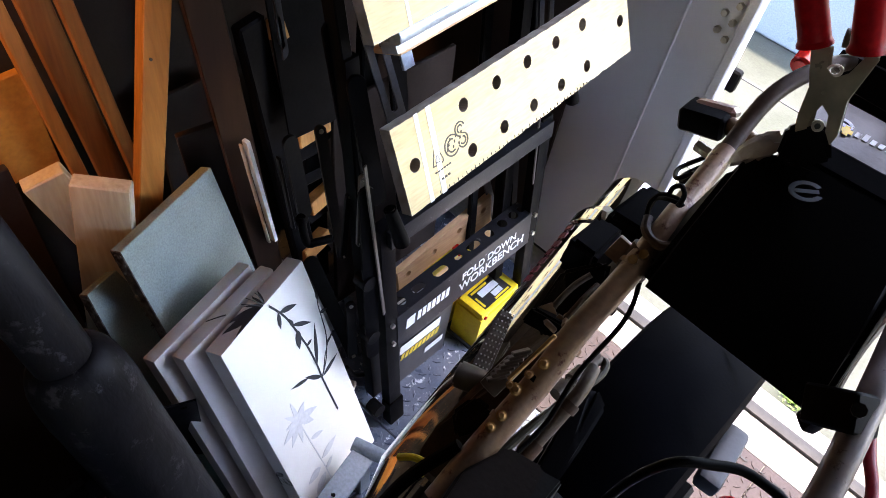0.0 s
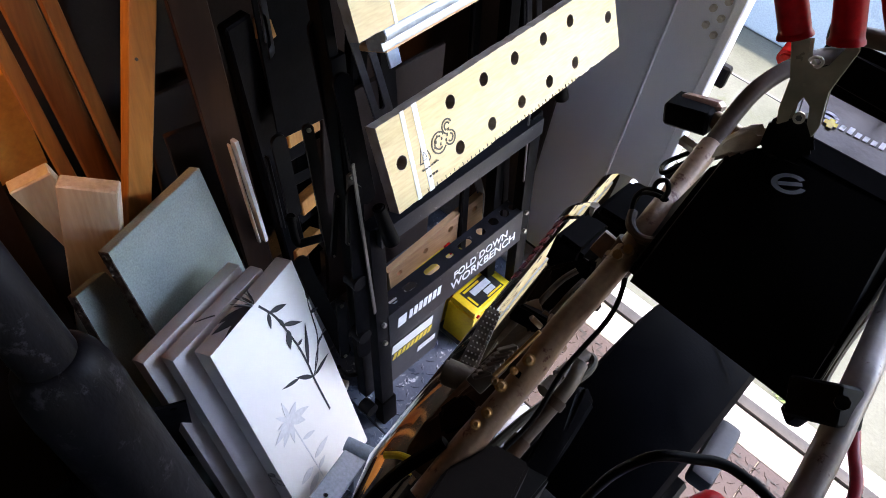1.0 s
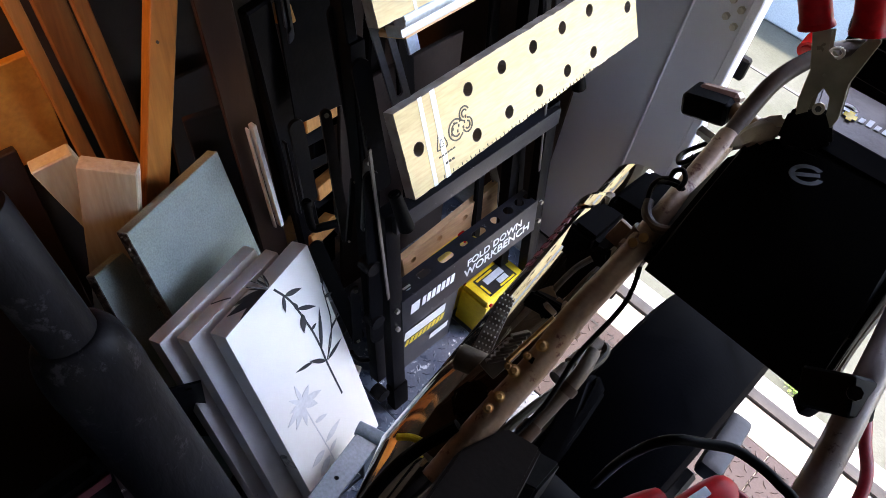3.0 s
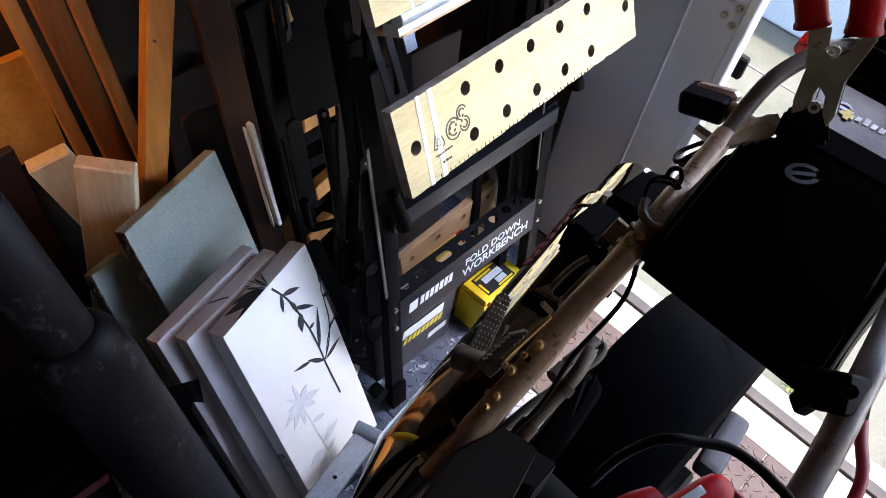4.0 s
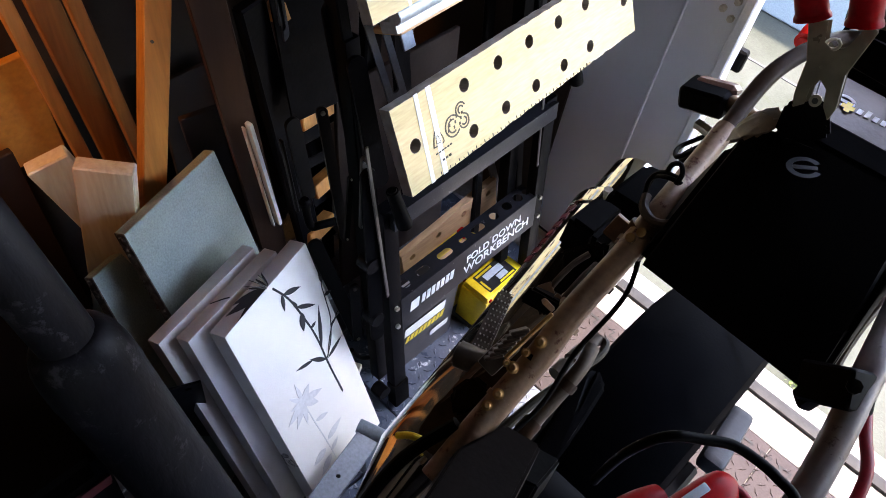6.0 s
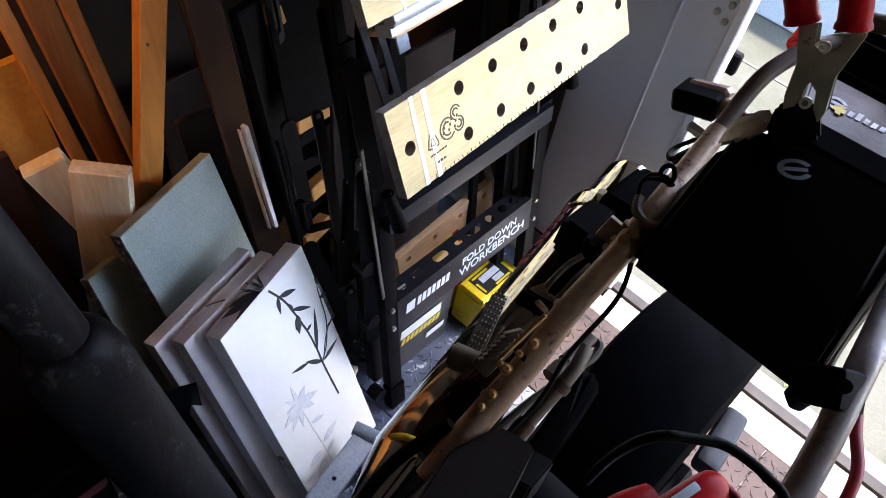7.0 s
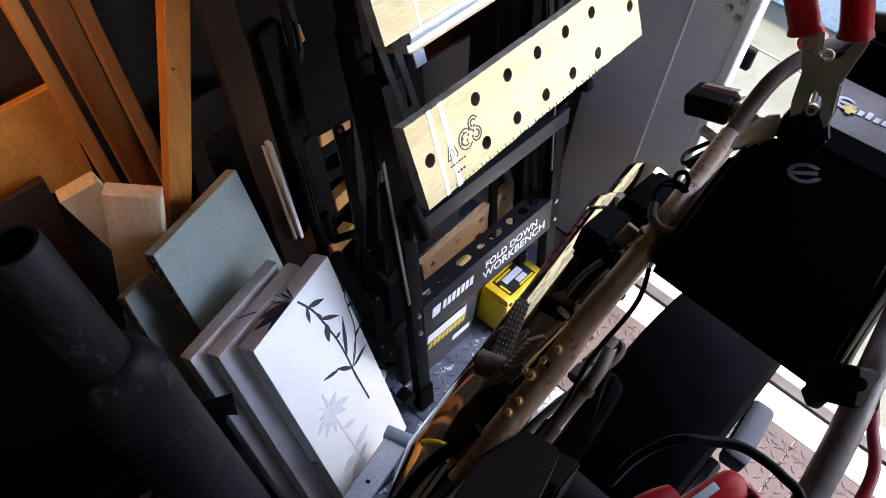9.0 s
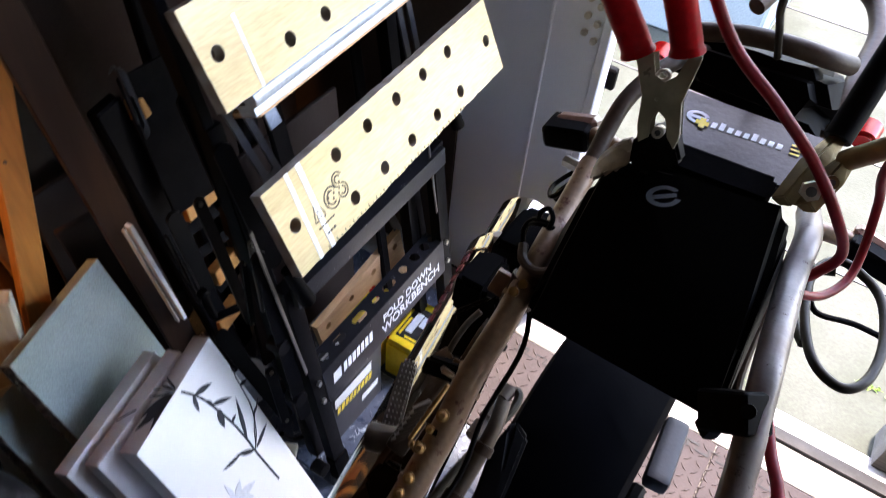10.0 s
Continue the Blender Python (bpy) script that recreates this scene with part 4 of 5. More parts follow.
part("band", hull([(-0.455, -0.38, 0.55), (-0.46, 0.07, 0.55), (-0.448, -0.38, 0.59), (-0.452, 0.07, 0.59), (-0.47, -0.38, 0.57), (-0.47, 0.07, 0.57)], 0.002), DARK_RED, tub, "dull red band")

# ---------- black pipe with a socket, and a bracket ----------
pipe = thing("plastic_pipe", "dusty black plastic pipe with a wider socket, standing upright", "pipe", (-0.43, 0.10, 0))
ptop, psh, pbot = Vector((-0.575, 0.082, 1.0)), Vector((-0.525, 0.108, 0.79)), Vector((-0.33, 0.20, 0.0))
dn = (pbot - psh).normalized()


L1 = (psh - ptop).length
part("pipe", lathe(ptop, psh, [(0.05, 0.029), (0.0, 0.029), (0.0, 0.034), (0.003, 0.036), (L1 * 0.5, 0.036), (L1 + 0.03, 0.036)]), PIPE, pipe)
L2 = (pbot - psh).length
part("socket", lathe(psh, pbot, [(-0.016, 0.0365), (-0.013, 0.042), (-0.004, 0.050), (0.012, 0.0565), (0.035, 0.060), (0.07, 0.0615), (0.09, 0.0605), (0.3, 0.060), (L2, 0.061)]), PIPE, pipe, "wider pipe socket below a rounded collar")
brk = thing("black_bracket", "black steel bracket with a bolt hole beside the canvases", "bracket", (-0.58, 0.25, 0))
part("plate", holed(rect(-0.03, -0.42, 0.03, 0.02), [circle(0.008, 0.0, 0.006)], 0.004, axes((-0.575, 0.240, 0.44), (0.4, 0.9, 0), (0.25, 0.05, 1))), BLACK_STEEL, brk)

# ---------- grey steel stand foot on the floor ----------
st = thing("paddock_stand", "grey painted steel paddock stand with a round cross tube", "paddock stand", (-0.36, 0.45, 0))
part("cross_tube", lathe((-0.432, 0.512, 0.15), (-0.20, 0.61, 0.13), [(0.02, 0.010), (0.0, 0.010), (0.0, 0.0145), (0.002, 0.0155), (0.25, 0.0155)], 20), BLUE_STEEL, st, "grey tube with an open end")
for (p, q, w) in (((-0.405, 0.52, 0.13), (-0.345, 0.25, 0.12), 0.05), ((-0.325, 0.50, 0.11), (-0.27, 0.25, 0.10), 0.045)):
    arm = part("arm", beam(p, q, w, 0.04, (0.2, 0, 1), 0.003), BLUE_STEEL, st, "folded grey channel arm")
    mid = (Vector(p) * 0.6 + Vector(q) * 0.4)
    part("rivet", bar_round(mid + Vector((0, 0, 0.018)), mid + Vector((0.004, 0, 0.0235)), 0.004, 8), BLACK_STEEL, arm)
part("foot", beam((-0.40, 0.505, 0.12), (-0.395, 0.51, 0.004), 0.03, 0.03, (1, 0, 0)), BLUE_STEEL, st)
part("foot", beam((-0.30, 0.36, 0.09), (-0.30, 0.36, 0.004), 0.03, 0.03, (1, 0, 0)), BLUE_STEEL, st)

FAINT = material("faded_grey_print", (0.0045, 0.0038, 0.003), 0.7, bump=0)

PEG_STEEL = material("worn_cast_steel", (0.16, 0.135, 0.11), 0.36, 0.5, other=(0.07, 0.055, 0.045), mix=0.5, scale=40, spec=0.4)
BOX_DARK = material("dark_brown_sheet", (0.010, 0.0065, 0.0045), 0.5, mix=0.5, scale=30, spec=0.1)
HOSE = material("brown_dusty_hose", (0.07, 0.048, 0.034), 0.5, mix=0.4, scale=30, spec=0.2)
RUSTY = material("rusty_brown_paint", (0.055, 0.026, 0.012), 0.5, 0.1, other=(0.02, 0.009, 0.005), mix=0.6, scale=25, bump=0.3, stain=(0.12, 0.06, 0.025), stain_at=0.64, spec=0.25)

# ---------- motorcycle tail ----------
bike = thing("motorcycle", "partly stripped motorcycle tail with bare subframe, exhaust and rear wheel", "motorcycle", (0.0, 0.5, 0))
railpts = [(-0.0875, 0.2648, 0.9078), (-0.089, 0.323, 0.9408), (-0.088, 0.3964, 0.9845), (-0.0908, 0.4464, 1.02), (-0.0895, 0.5019, 1.051), (-0.0926, 0.567, 1.08), (-0.0982, 0.6207, 1.088), (-0.104, 0.692, 1.108)]
part("subframe_rail", tube(railpts, lambda f: 0.0150 - 0.0034 * f, 18), RAIL, bike, "beige painted subframe tube with rust chips")
part("subframe_rail", tube([(0.111, 0.781, 1.09), (0.1165, 0.6946, 1.132), (0.1196, 0.6319, 1.128), (0.1287, 0.5266, 1.137), (0.1353, 0.4873, 1.126), (0.1445, 0.4407, 1.105), (0.1513, 0.3985, 1.085), (0.1575, 0.3526, 1.061)], 0.0125, 16), RAIL_R, bike, "worn alloy subframe tube")
part("grab_rail", tube([(-0.104, 0.692, 1.108), (-0.107, 0.73, 1.128), (-0.106, 0.758, 1.146), (-0.100, 0.787, 1.158), (-0.090, 0.815, 1.166), (-0.075, 0.85, 1.17), (-0.05, 0.90, 1.165)], 0.0095, 14), DARK_FRAME, bike, "bowed tail grab rail")
part("grab_rail", tube([(-0.05, 1.03, 1.16), (-0.03, 1.10, 1.18), (0.0, 1.135, 1.19), (0.064, 1.11, 1.18), (0.09, 1.05, 1.17), (0.093, 0.992, 1.16), (0.091, 0.925, 1.15), (0.09, 0.86, 1.12), (0.111, 0.781, 1.09)], 0.0115, 12), DARK_FRAME, bike)
part("tray_lug", hull([(-0.045, 0.5984, 1.202), (-0.0506, 0.6111, 1.222), (-0.0395, 0.6172, 1.238), (-0.0198, 0.6188, 1.236), (-0.0045, 0.6091, 1.218), (-0.0292, 0.5938, 1.2), (-0.0564, 0.6634, 1.157), (-0.0656, 0.6941, 1.169), (-0.0363, 0.7107, 1.188), (-0.0102, 0.6633, 1.183)], 0.003), BLACK_PLASTIC, bike, "black lug where the clamp bites")
# wheel and tyre
ax_c = Vector((-0.012, 0.79, 0.346))


def tyre_mesh():
    prof = [(0.215, -0.062), (0.25, -0.088), (0.285, -0.097), (0.31, -0.088), (0.327, -0.062), (0.336, -0.032), (0.34, 0.0)]
    prof = prof + [(r, -x) for r, x in reversed(prof[:-1])]
    bm = bmesh.new()
    seg = 72
    rings = [[bm.verts.new((ax_c.x + x, ax_c.y + r * math.cos(2 * math.pi * k / seg), ax_c.z + r * math.sin(2 * math.pi * k / seg))) for r, x in prof] for k in range(seg)]
    for k in range(seg):
        a, b = rings[k], rings[(k + 1) % seg]
        for j in range(len(prof) - 1):
            bm.faces.new((a[j], a[j + 1], b[j + 1], b[j]))
    return bm


wheel = part("wheel", bar_round(ax_c - Vector((0.06, 0, 0)), ax_c + Vector((0.06, 0, 0)), 0.216, 40, None, 0.006), BLACK_STEEL, bike, "black cast rear wheel")
tyre = part("tyre", tyre_mesh(), RUBBER, wheel, "worn black road tyre")
# sipes and shoulder ribs as thin dark inlays on the tread
bm = bmesh.new()
for k in range(16):
    for side in (-1, 1):
        a0 = 2 * math.pi * (k + (0.5 if side > 0 else 0)) / 16
        pts = []
        for f in range(5):
            x = side * (0.018 + 0.055 * f / 4)
            r = 0.3412 - 2.6 * x * x - 90 * max(0, abs(x) - 0.05) ** 3
            a = a0 + 0.10 * f / 4
            pts.append((x, a, r))
        vs = [[bm.verts.new((ax_c.x + x, ax_c.y + (r) * math.cos(a + d), ax_c.z + (r) * math.sin(a + d))) for x, a, r in pts] for d in (-0.006, 0.006)]
        for f in range(4):
            bm.faces.new((vs[0][f], vs[0][f + 1], vs[1][f + 1], vs[1][f]))
tagged(part("tread_groove", bm, RUBBER, wheel, "slanting tread grooves"), kind="stuff")
part("axle", bar_round(ax_c - Vector((0.13, 0, 0)), ax_c + Vector((0.13, 0, 0)), 0.014, 14), BRIGHT, wheel)
for sx in (0.112,):
    part("swingarm", beam((ax_c.x + sx, 0.83, 0.346), (ax_c.x + sx * 0.9, 0.05, 0.42), 0.05, 0.03, (1, 0, 0), 0.008), BLACK_STEEL, bike)
part("hugger", beam((0.108, 0.945, 0.42), (0.120, 0.80, 0.43), 0.045, 0.04, (0, 0.2, 1), 0.018, 4), PALE_BLUE, bike, "grey plastic chain guard end")
# tail tray: dark underseat moulding hanging between the rails
part("underseat_tray", hull([(-0.072, 0.4968, 1.074), (0.1172, 0.4924, 1.074), (-0.094, 0.60, 1.07), (-0.0738, 0.6156, 1.162), (-0.057, 0.6376, 1.18), (-0.0227, 0.6332, 1.189), (0.0987, 0.6464, 1.167), (0.1084, 0.5452, 1.114), (-0.0456, 0.6244, 1.184), (0.0864, 0.6552, 1.189), (-0.0368, 0.6508, 1.092), (0.1128, 0.6684, 1.092), (-0.09, 0.60, 0.985), (0.12, 0.60, 0.985)]), BLACK_PLASTIC, bike, "black moulded underseat tray")
part("tray_lip", hull([(-0.021, 0.6465, 1.18), (0.071, 0.6548, 1.18), (-0.0274, 0.6741, 1.193), (0.0701, 0.6815, 1.193), (-0.021, 0.6465, 1.151), (0.071, 0.6548, 1.151), (-0.0274, 0.6741, 1.151), (0.0701, 0.6815, 1.151)], 0.004), BLACK_PLASTIC, bike, "raised black lip of the tray")
tag = part("maker_plate", hull([(-0.045, 0.728, 1.136), (0.08, 0.742, 1.136), (-0.076, 0.819, 1.152), (0.104, 0.83, 1.152), (-0.045, 0.728, 1.12), (0.08, 0.742, 1.12), (-0.076, 0.819, 1.13), (0.104, 0.83, 1.13)], 0.003), PLATE, bike, "semi-gloss grey-brown plate with a plain badge")
part("tail_hump", hull([(-0.087, 0.838, 1.14), (0.10, 0.836, 1.14), (-0.085, 0.87, 1.185), (0.08, 0.91, 1.185), (-0.01, 0.862, 1.195), (0.055, 0.865, 1.195), (-0.09, 0.98, 1.15), (0.07, 1.0, 1.15), (-0.09, 0.9, 1.10), (0.09, 0.9, 1.10)], 0.012), BLACK_PLASTIC, bike, "black padded tail hump")
part("hump_trim", tube([(-0.09, 0.868, 1.187), (-0.045, 0.875, 1.199), (-0.007, 0.878, 1.205), (0.03, 0.885, 1.204), (0.058, 0.895, 1.199), (0.08, 0.918, 1.188)], 0.011, 12), HOSE, bike, "dusty brown trim along the hump")
mtag = axes((-0.062, 0.763, 1.1435), (0.165, 0.020, 0.0), (-0.02, 0.09, 0.0165))
ring = [(0.033 + 0.0125 * math.cos(a) * k, 0.018 + 0.009 * math.sin(a) * k) for k, rng in ((1, range(0, 26)), (0.62, range(25, -1, -1))) for a in (0.45 + 5.3 * i / 25 for i in rng)]
part("badge", flat([ring, rect(0.024, 0.016, 0.044, 0.020)] + [rect(0.048 + 0.0085 * k, 0.010, 0.0535 + 0.0085 * k, 0.010 + 0.0075 + 0.003 * (k in (1, 5)), 0.001) for k in range(9)], mtag), WHITE, tag, "white swirl badge and plain bars")
part("badge_cross", flat([[(0.036, 0.004), (0.042, 0.004), (0.042, 0.008), (0.046, 0.008), (0.046, 0.014), (0.042, 0.014), (0.042, 0.018), (0.036, 0.018), (0.036, 0.014), (0.032, 0.014), (0.032, 0.008), (0.036, 0.008)]], mtag @ Matrix.Translation((0, 0, 0.001))), YELLOW, tag)
for k in range(3):
    part("badge_stripe", flat([rect(0.130, 0.020 - 0.006 * k, 0.152 - 0.006 * k, 0.0225 - 0.006 * k)], mtag @ Matrix.Translation((0, 0, 0.001))), YELLOW, tag)
faint = [(0.0155 * math.cos(a) * k, 0.011 * math.sin(a) * k) for k, rng in ((1, range(0, 26)), (0.66, range(25, -1, -1))) for a in (0.45 + 5.3 * i / 25 for i in rng)]
part("tray_badge", flat([faint, rect(-0.010, -0.002, 0.011, 0.002)], axes((-0.0057, 0.5912, 1.192), (0.8, 0.6, 0.12), (-0.5, 0.8, 0.2))), FAINT, bike, "faded swirl badge moulded in the tray")
# red tail lamps either side
for x, y, z in ((-0.1327, 0.9583, 1.079), (0.130, 0.945, 1.09)):
    part("tail_lamp", bar_round((x, y, z), (x, y + 0.03, z + 0.006), 0.014, 20, 0.017, 0.004), RED_LENS, bike, "bright red round lamp lens")
# indicators
for p, q in (((-0.1279, 0.753, 1.094), (-0.1815, 0.7515, 1.078)), ((0.17, 0.885, 1.0), (0.235, 0.88, 0.99))):
    p, q = Vector(p), Vector(q)
    ind = part("indicator", beam(p, q, 0.040, 0.03, (0, 0, 1), 0.010, 3), BLACK_PLASTIC, bike, "black indicator with smoked orange lens")
    part("lens", beam(p + Vector((0, 0.012, 0.010)), q + Vector((0.004, 0.012, 0.010)), 0.024, 0.014, (0, 0.3, 1), 0.005), ORANGE_LENS, ind)
    s = -1 if p.x < 0 else 1
    part("stalk", bar_round(p, p - Vector((s * 0.05, 0.02, -0.01)), 0.011, 12), RAIL, ind)
part("bracket", hull([(-0.0822, 0.6229, 1.142), (-0.0851, 0.6359, 1.161), (-0.0719, 0.6425, 1.184), (-0.0549, 0.6342, 1.203), (-0.0459, 0.6275, 1.2), (-0.0485, 0.616, 1.184), (-0.0675, 0.6156, 1.162), (-0.0893, 0.6541, 1.119), (-0.0803, 0.6833, 1.157), (-0.0623, 0.6756, 1.176)], 0.004), RAIL_R, bike, "bare alloy tail bracket")
part("bolt", bar_round((-0.122, 0.715, 1.075), (-0.142, 0.72, 1.072), 0.007, 6), BRIGHT, bike)
# exhaust silencer under the left rail
e0, e1 = Vector((-0.140, 0.30, 0.775)), Vector((-0.2133, 0.8034, 0.8322))
le = (e1 - e0).length
ex = part("silencer", lathe(e0, e1, [(-0.08, 0.025), (-0.05, 0.034), (0.0, 0.048), (0.012, 0.052), (le - 0.045, 0.052), (le - 0.041, 0.050), (le - 0.038, 0.043), (le + 0.034, 0.043), (le + 0.041, 0.040), (le + 0.041, 0.034), (le + 0.02, 0.032)], 36), CHROME, bike, "polished oval silencer")
part("strap", lathe(e0 + (e1 - e0) * ((le - 0.075) / le), e1, [(0.0, 0.052), (0.0, 0.0545), (0.022, 0.0545), (0.022, 0.052)], 36), CHROME, ex, "steel strap with a bolt")
sdir = (e1 - e0).normalized()
part("strap_bolt", bar_round(e1 - sdir * 0.064 + Vector((-0.01, -0.002, 0.053)), e1 - sdir * 0.064 + Vector((-0.012, -0.002, 0.064)), 0.007, 6), BRIGHT, ex)
side = sdir.cross(Vector((0, 0, 1))).normalized()
md = axes(e0 + sdir * (le * 0.60) - side * 0.0455 + Vector((0, 0, 0.027)), sdir, side * 0.5 + Vector((0, 0, 0.85)))
part("decal", flat([rect(0.018 * k, -0.008, 0.012 + 0.018 * k, 0.006) for k in range(8)], md), DECAL_RED, ex, "dark red side decal as bars")
# rack of small parts beside the rail
part("reservoir", hull([(-0.18, 0.55, 0.95), (-0.135, 0.55, 0.95), (-0.178, 0.615, 0.96), (-0.135, 0.62, 0.96), (-0.178, 0.555, 1.0), (-0.14, 0.555, 1.0), (-0.175, 0.61, 1.005), (-0.14, 0.612, 1.005)], 0.006), BLACK_PLASTIC, bike, "black plastic reservoir")
part("reservoir", hull([(-0.18, 0.63, 0.93), (-0.115, 0.63, 0.93), (-0.178, 0.72, 0.95), (-0.115, 0.72, 0.95), (-0.178, 0.64, 0.985), (-0.118, 0.64, 0.99), (-0.172, 0.71, 0.995), (-0.117, 0.715, 1.0)], 0.006), BLACK_PLASTIC, bike)
peg_ = part("footpeg", hull([(-0.205, 0.50, 0.872), (-0.188, 0.508, 0.872), (-0.172, 0.405, 0.858), (-0.150, 0.41, 0.858), (-0.205, 0.50, 0.886), (-0.188, 0.508, 0.886), (-0.172, 0.405, 0.872), (-0.150, 0.41, 0.872)], 0.003), PEG_STEEL, bike, "studded folding pillion footpeg")
for k in range(14):
    for j in range(4):
        p = Vector((-0.166, 0.414, 0.873)) + Vector((-0.030, 0.088, 0.013)) * (k / 13) + Vector((0.0044, 0.0014, 0)) * (j - 1.0)
        part("stud", bar_round(p, p + Vector((0, 0, 0.0018)), 0.0010, 6), BRIGHT, peg_)
part("peg_hinge", bar_round((-0.185, 0.405, 0.868), (-0.135, 0.425, 0.868), 0.016, 16, None, 0.003), PEG_STEEL, bike)
teeth = part("serrated_bracket", beam((-0.1277, 0.3747, 0.9402), (-0.1238, 0.4104, 0.9602), 0.022, 0.012, Vector((-0.1723, 0.4916, 0.7825)) - Vector((-0.1258, 0.3927, 0.95)), 0.004, 2), PEG_STEEL, bike, "cast steel hinge bracket")
for k in range(7):
    c = Vector((-0.132, 0.3758, 0.9539)).lerp(Vector((-0.1291, 0.4075, 0.972)), k / 6)
    part("tooth", beam(c, c + Vector((0.010, 0.016, 0.004)), 0.016, 0.0040, Vector((-0.1291, 0.4075, 0.972)) - Vector((-0.132, 0.3758, 0.9539)), 0.001), PEG_STEEL, teeth)
part("arm", beam((-0.0992, 0.4178, 1.032), (-0.1067, 0.3676, 0.9956), 0.0045, 0.004, (0, 0, 1), 0.001), GOLD, bike, "gold plated lever arm")
for p, r in (((-0.0916, 0.3981, 1.011), 0.0062), ((-0.0967, 0.3863, 0.9984), 0.0045), ((-0.0961, 0.3673, 0.9927), 0.0062), ((-0.0902, 0.3438, 0.978), 0.0055), ((-0.091, 0.3304, 0.9711), 0.0052), ((-0.1027, 0.3662, 0.9937), 0.0042)):
    p = Vector(p)
    way = (Vector((0.06, -0.003, 1.62)) - p).normalized()
    part("bolt", lathe(p - way * 0.006, p + way * 0.006, [(0.0, r * 1.05), (0.003, r * 1.05), (0.0035, r * 0.75), (0.009, r * 0.75), (0.011, r * 0.45)], 10), GOLD, bike, "gold passivated bolt")
part("clip", hull([(-0.155, 0.455, 0.955), (-0.105, 0.46, 0.965), (-0.15, 0.49, 0.96), (-0.105, 0.495, 0.97), (-0.15, 0.46, 0.985), (-0.108, 0.465, 0.99)], 0.003), BLACK_PLASTIC, bike)
for a, b in (((-0.135, 0.475, 0.965), (-0.12, 0.455, 0.985)), ((-0.118, 0.49, 0.97), (-0.106, 0.462, 0.99))):
    part("tab", beam(a, b, 0.014, 0.006, (0.5, 0, 1), 0.001), RAIL, bike)
for k, f in enumerate((0.12, 0.3, 0.47, 0.66, 0.83)):
    c = Vector((-0.089, 0.323, 0.9408)).lerp(Vector((-0.0926, 0.567, 1.08)), f)
    d = Vector((-0.0036, 0.2439, 0.139)).normalized()
    part("cable_tie" if k % 2 else "weld_collar", lathe(c - d * 0.004, c + d * 0.004, [(0.0, 0.0138), (0.0, 0.0155), (0.006, 0.0155), (0.006, 0.0138)], 18), BLACK_PLASTIC if k % 2 else RAIL, bike)
hose = part("hose", tube([(-0.0726, 0.5014, 0.9112), (-0.0652, 0.4688, 0.9119), (-0.0639, 0.4283, 0.8981), (-0.0655, 0.386, 0.8747), (-0.0653, 0.3456, 0.855)], 0.0085, 14), HOSE, bike, "brown dusty hose under the rail")
for a, b in (((-0.0649, 0.3984, 0.8858), (-0.0651, 0.3811, 0.8767)), ((-0.0636, 0.4492, 0.911), (-0.0635, 0.4397, 0.905))):
    part("hose_clamp", bar_round(a, b, 0.0112, 18, None, 0.001), RUSTY, hose)
part("inner_guard", hull([(-0.0731, 0.496, 0.8226), (-0.0669, 0.5379, 0.8371), (-0.0424, 0.528, 0.8268), (-0.0296, 0.4507, 0.8016), (-0.0241, 0.3805, 0.7769), (-0.0467, 0.3673, 0.7736), (-0.0801, 0.5222, 0.7807), (-0.0466, 0.5501, 0.7937), (-0.0524, 0.3872, 0.7281)], 0.004), BLACK_PLASTIC, bike, "black inner guard beside the wheel")
part("relay", hull([(-0.1464, 0.3503, 0.8979), (-0.1378, 0.3734, 0.9189), (-0.1116, 0.368, 0.9323), (-0.1065, 0.3467, 0.92), (-0.1236, 0.3328, 0.8948), (-0.1564, 0.3673, 0.8631), (-0.1223, 0.3912, 0.8893), (-0.1326, 0.3492, 0.8594)], 0.004), BLACK_PLASTIC, bike, "small black relay")
part("wiring_box", hull([(-0.1601, 0.5278, 0.9802), (-0.1224, 0.5525, 1.017), (-0.1112, 0.5362, 0.9991), (-0.1156, 0.4854, 0.9595), (-0.1308, 0.4738, 0.9301), (-0.1602, 0.495, 0.9287), (-0.1703, 0.5525, 0.9504), (-0.1193, 0.5619, 0.9695), (-0.1421, 0.4981, 0.9002)], 0.004), BLACK_PLASTIC, bike, "black plastic wiring box")
for pts in ([(-0.1155, 0.5237, 1.003), (-0.1158, 0.5038, 0.9998), (-0.1171, 0.4846, 0.985), (-0.1175, 0.4687, 0.9732)], [(-0.1275, 0.525, 1.008), (-0.1342, 0.509, 0.9963), (-0.1369, 0.4854, 0.9784), (-0.1339, 0.4656, 0.9629)]):
    part("wire", tube(pts, 0.0035, 10), HOSE, bike)
for p, q, w in (((-0.1342, 0.4832, 0.9759), (-0.1423, 0.4712, 0.9696), 0.016), ((-0.1174, 0.4782, 0.9802), (-0.1186, 0.4659, 0.9714), 0.018), ((-0.1091, 0.5368, 1.069), (-0.1138, 0.526, 1.046), 0.022)):
    part("tab", beam(p, q, w, 0.008, (0.3, -0.3, 1), 0.002, 2), RAIL, bike)
joint = part("joint_clip", lathe((-0.0936, 0.5296, 1.043), (-0.0911, 0.5429, 1.069), [(0.0, 0.012), (0.0, 0.0165), (0.03, 0.0165), (0.03, 0.012)], 20), RUSTY, bike, "brown clip round the rail")
for p, q in (((-0.0922, 0.5298, 1.057), (-0.0925, 0.5134, 1.077)), ((-0.0864, 0.534, 1.066), (-0.0876, 0.5218, 1.083))):
    part("clip_bolt", bar_round(p, q, 0.005, 8), GOLD, joint)
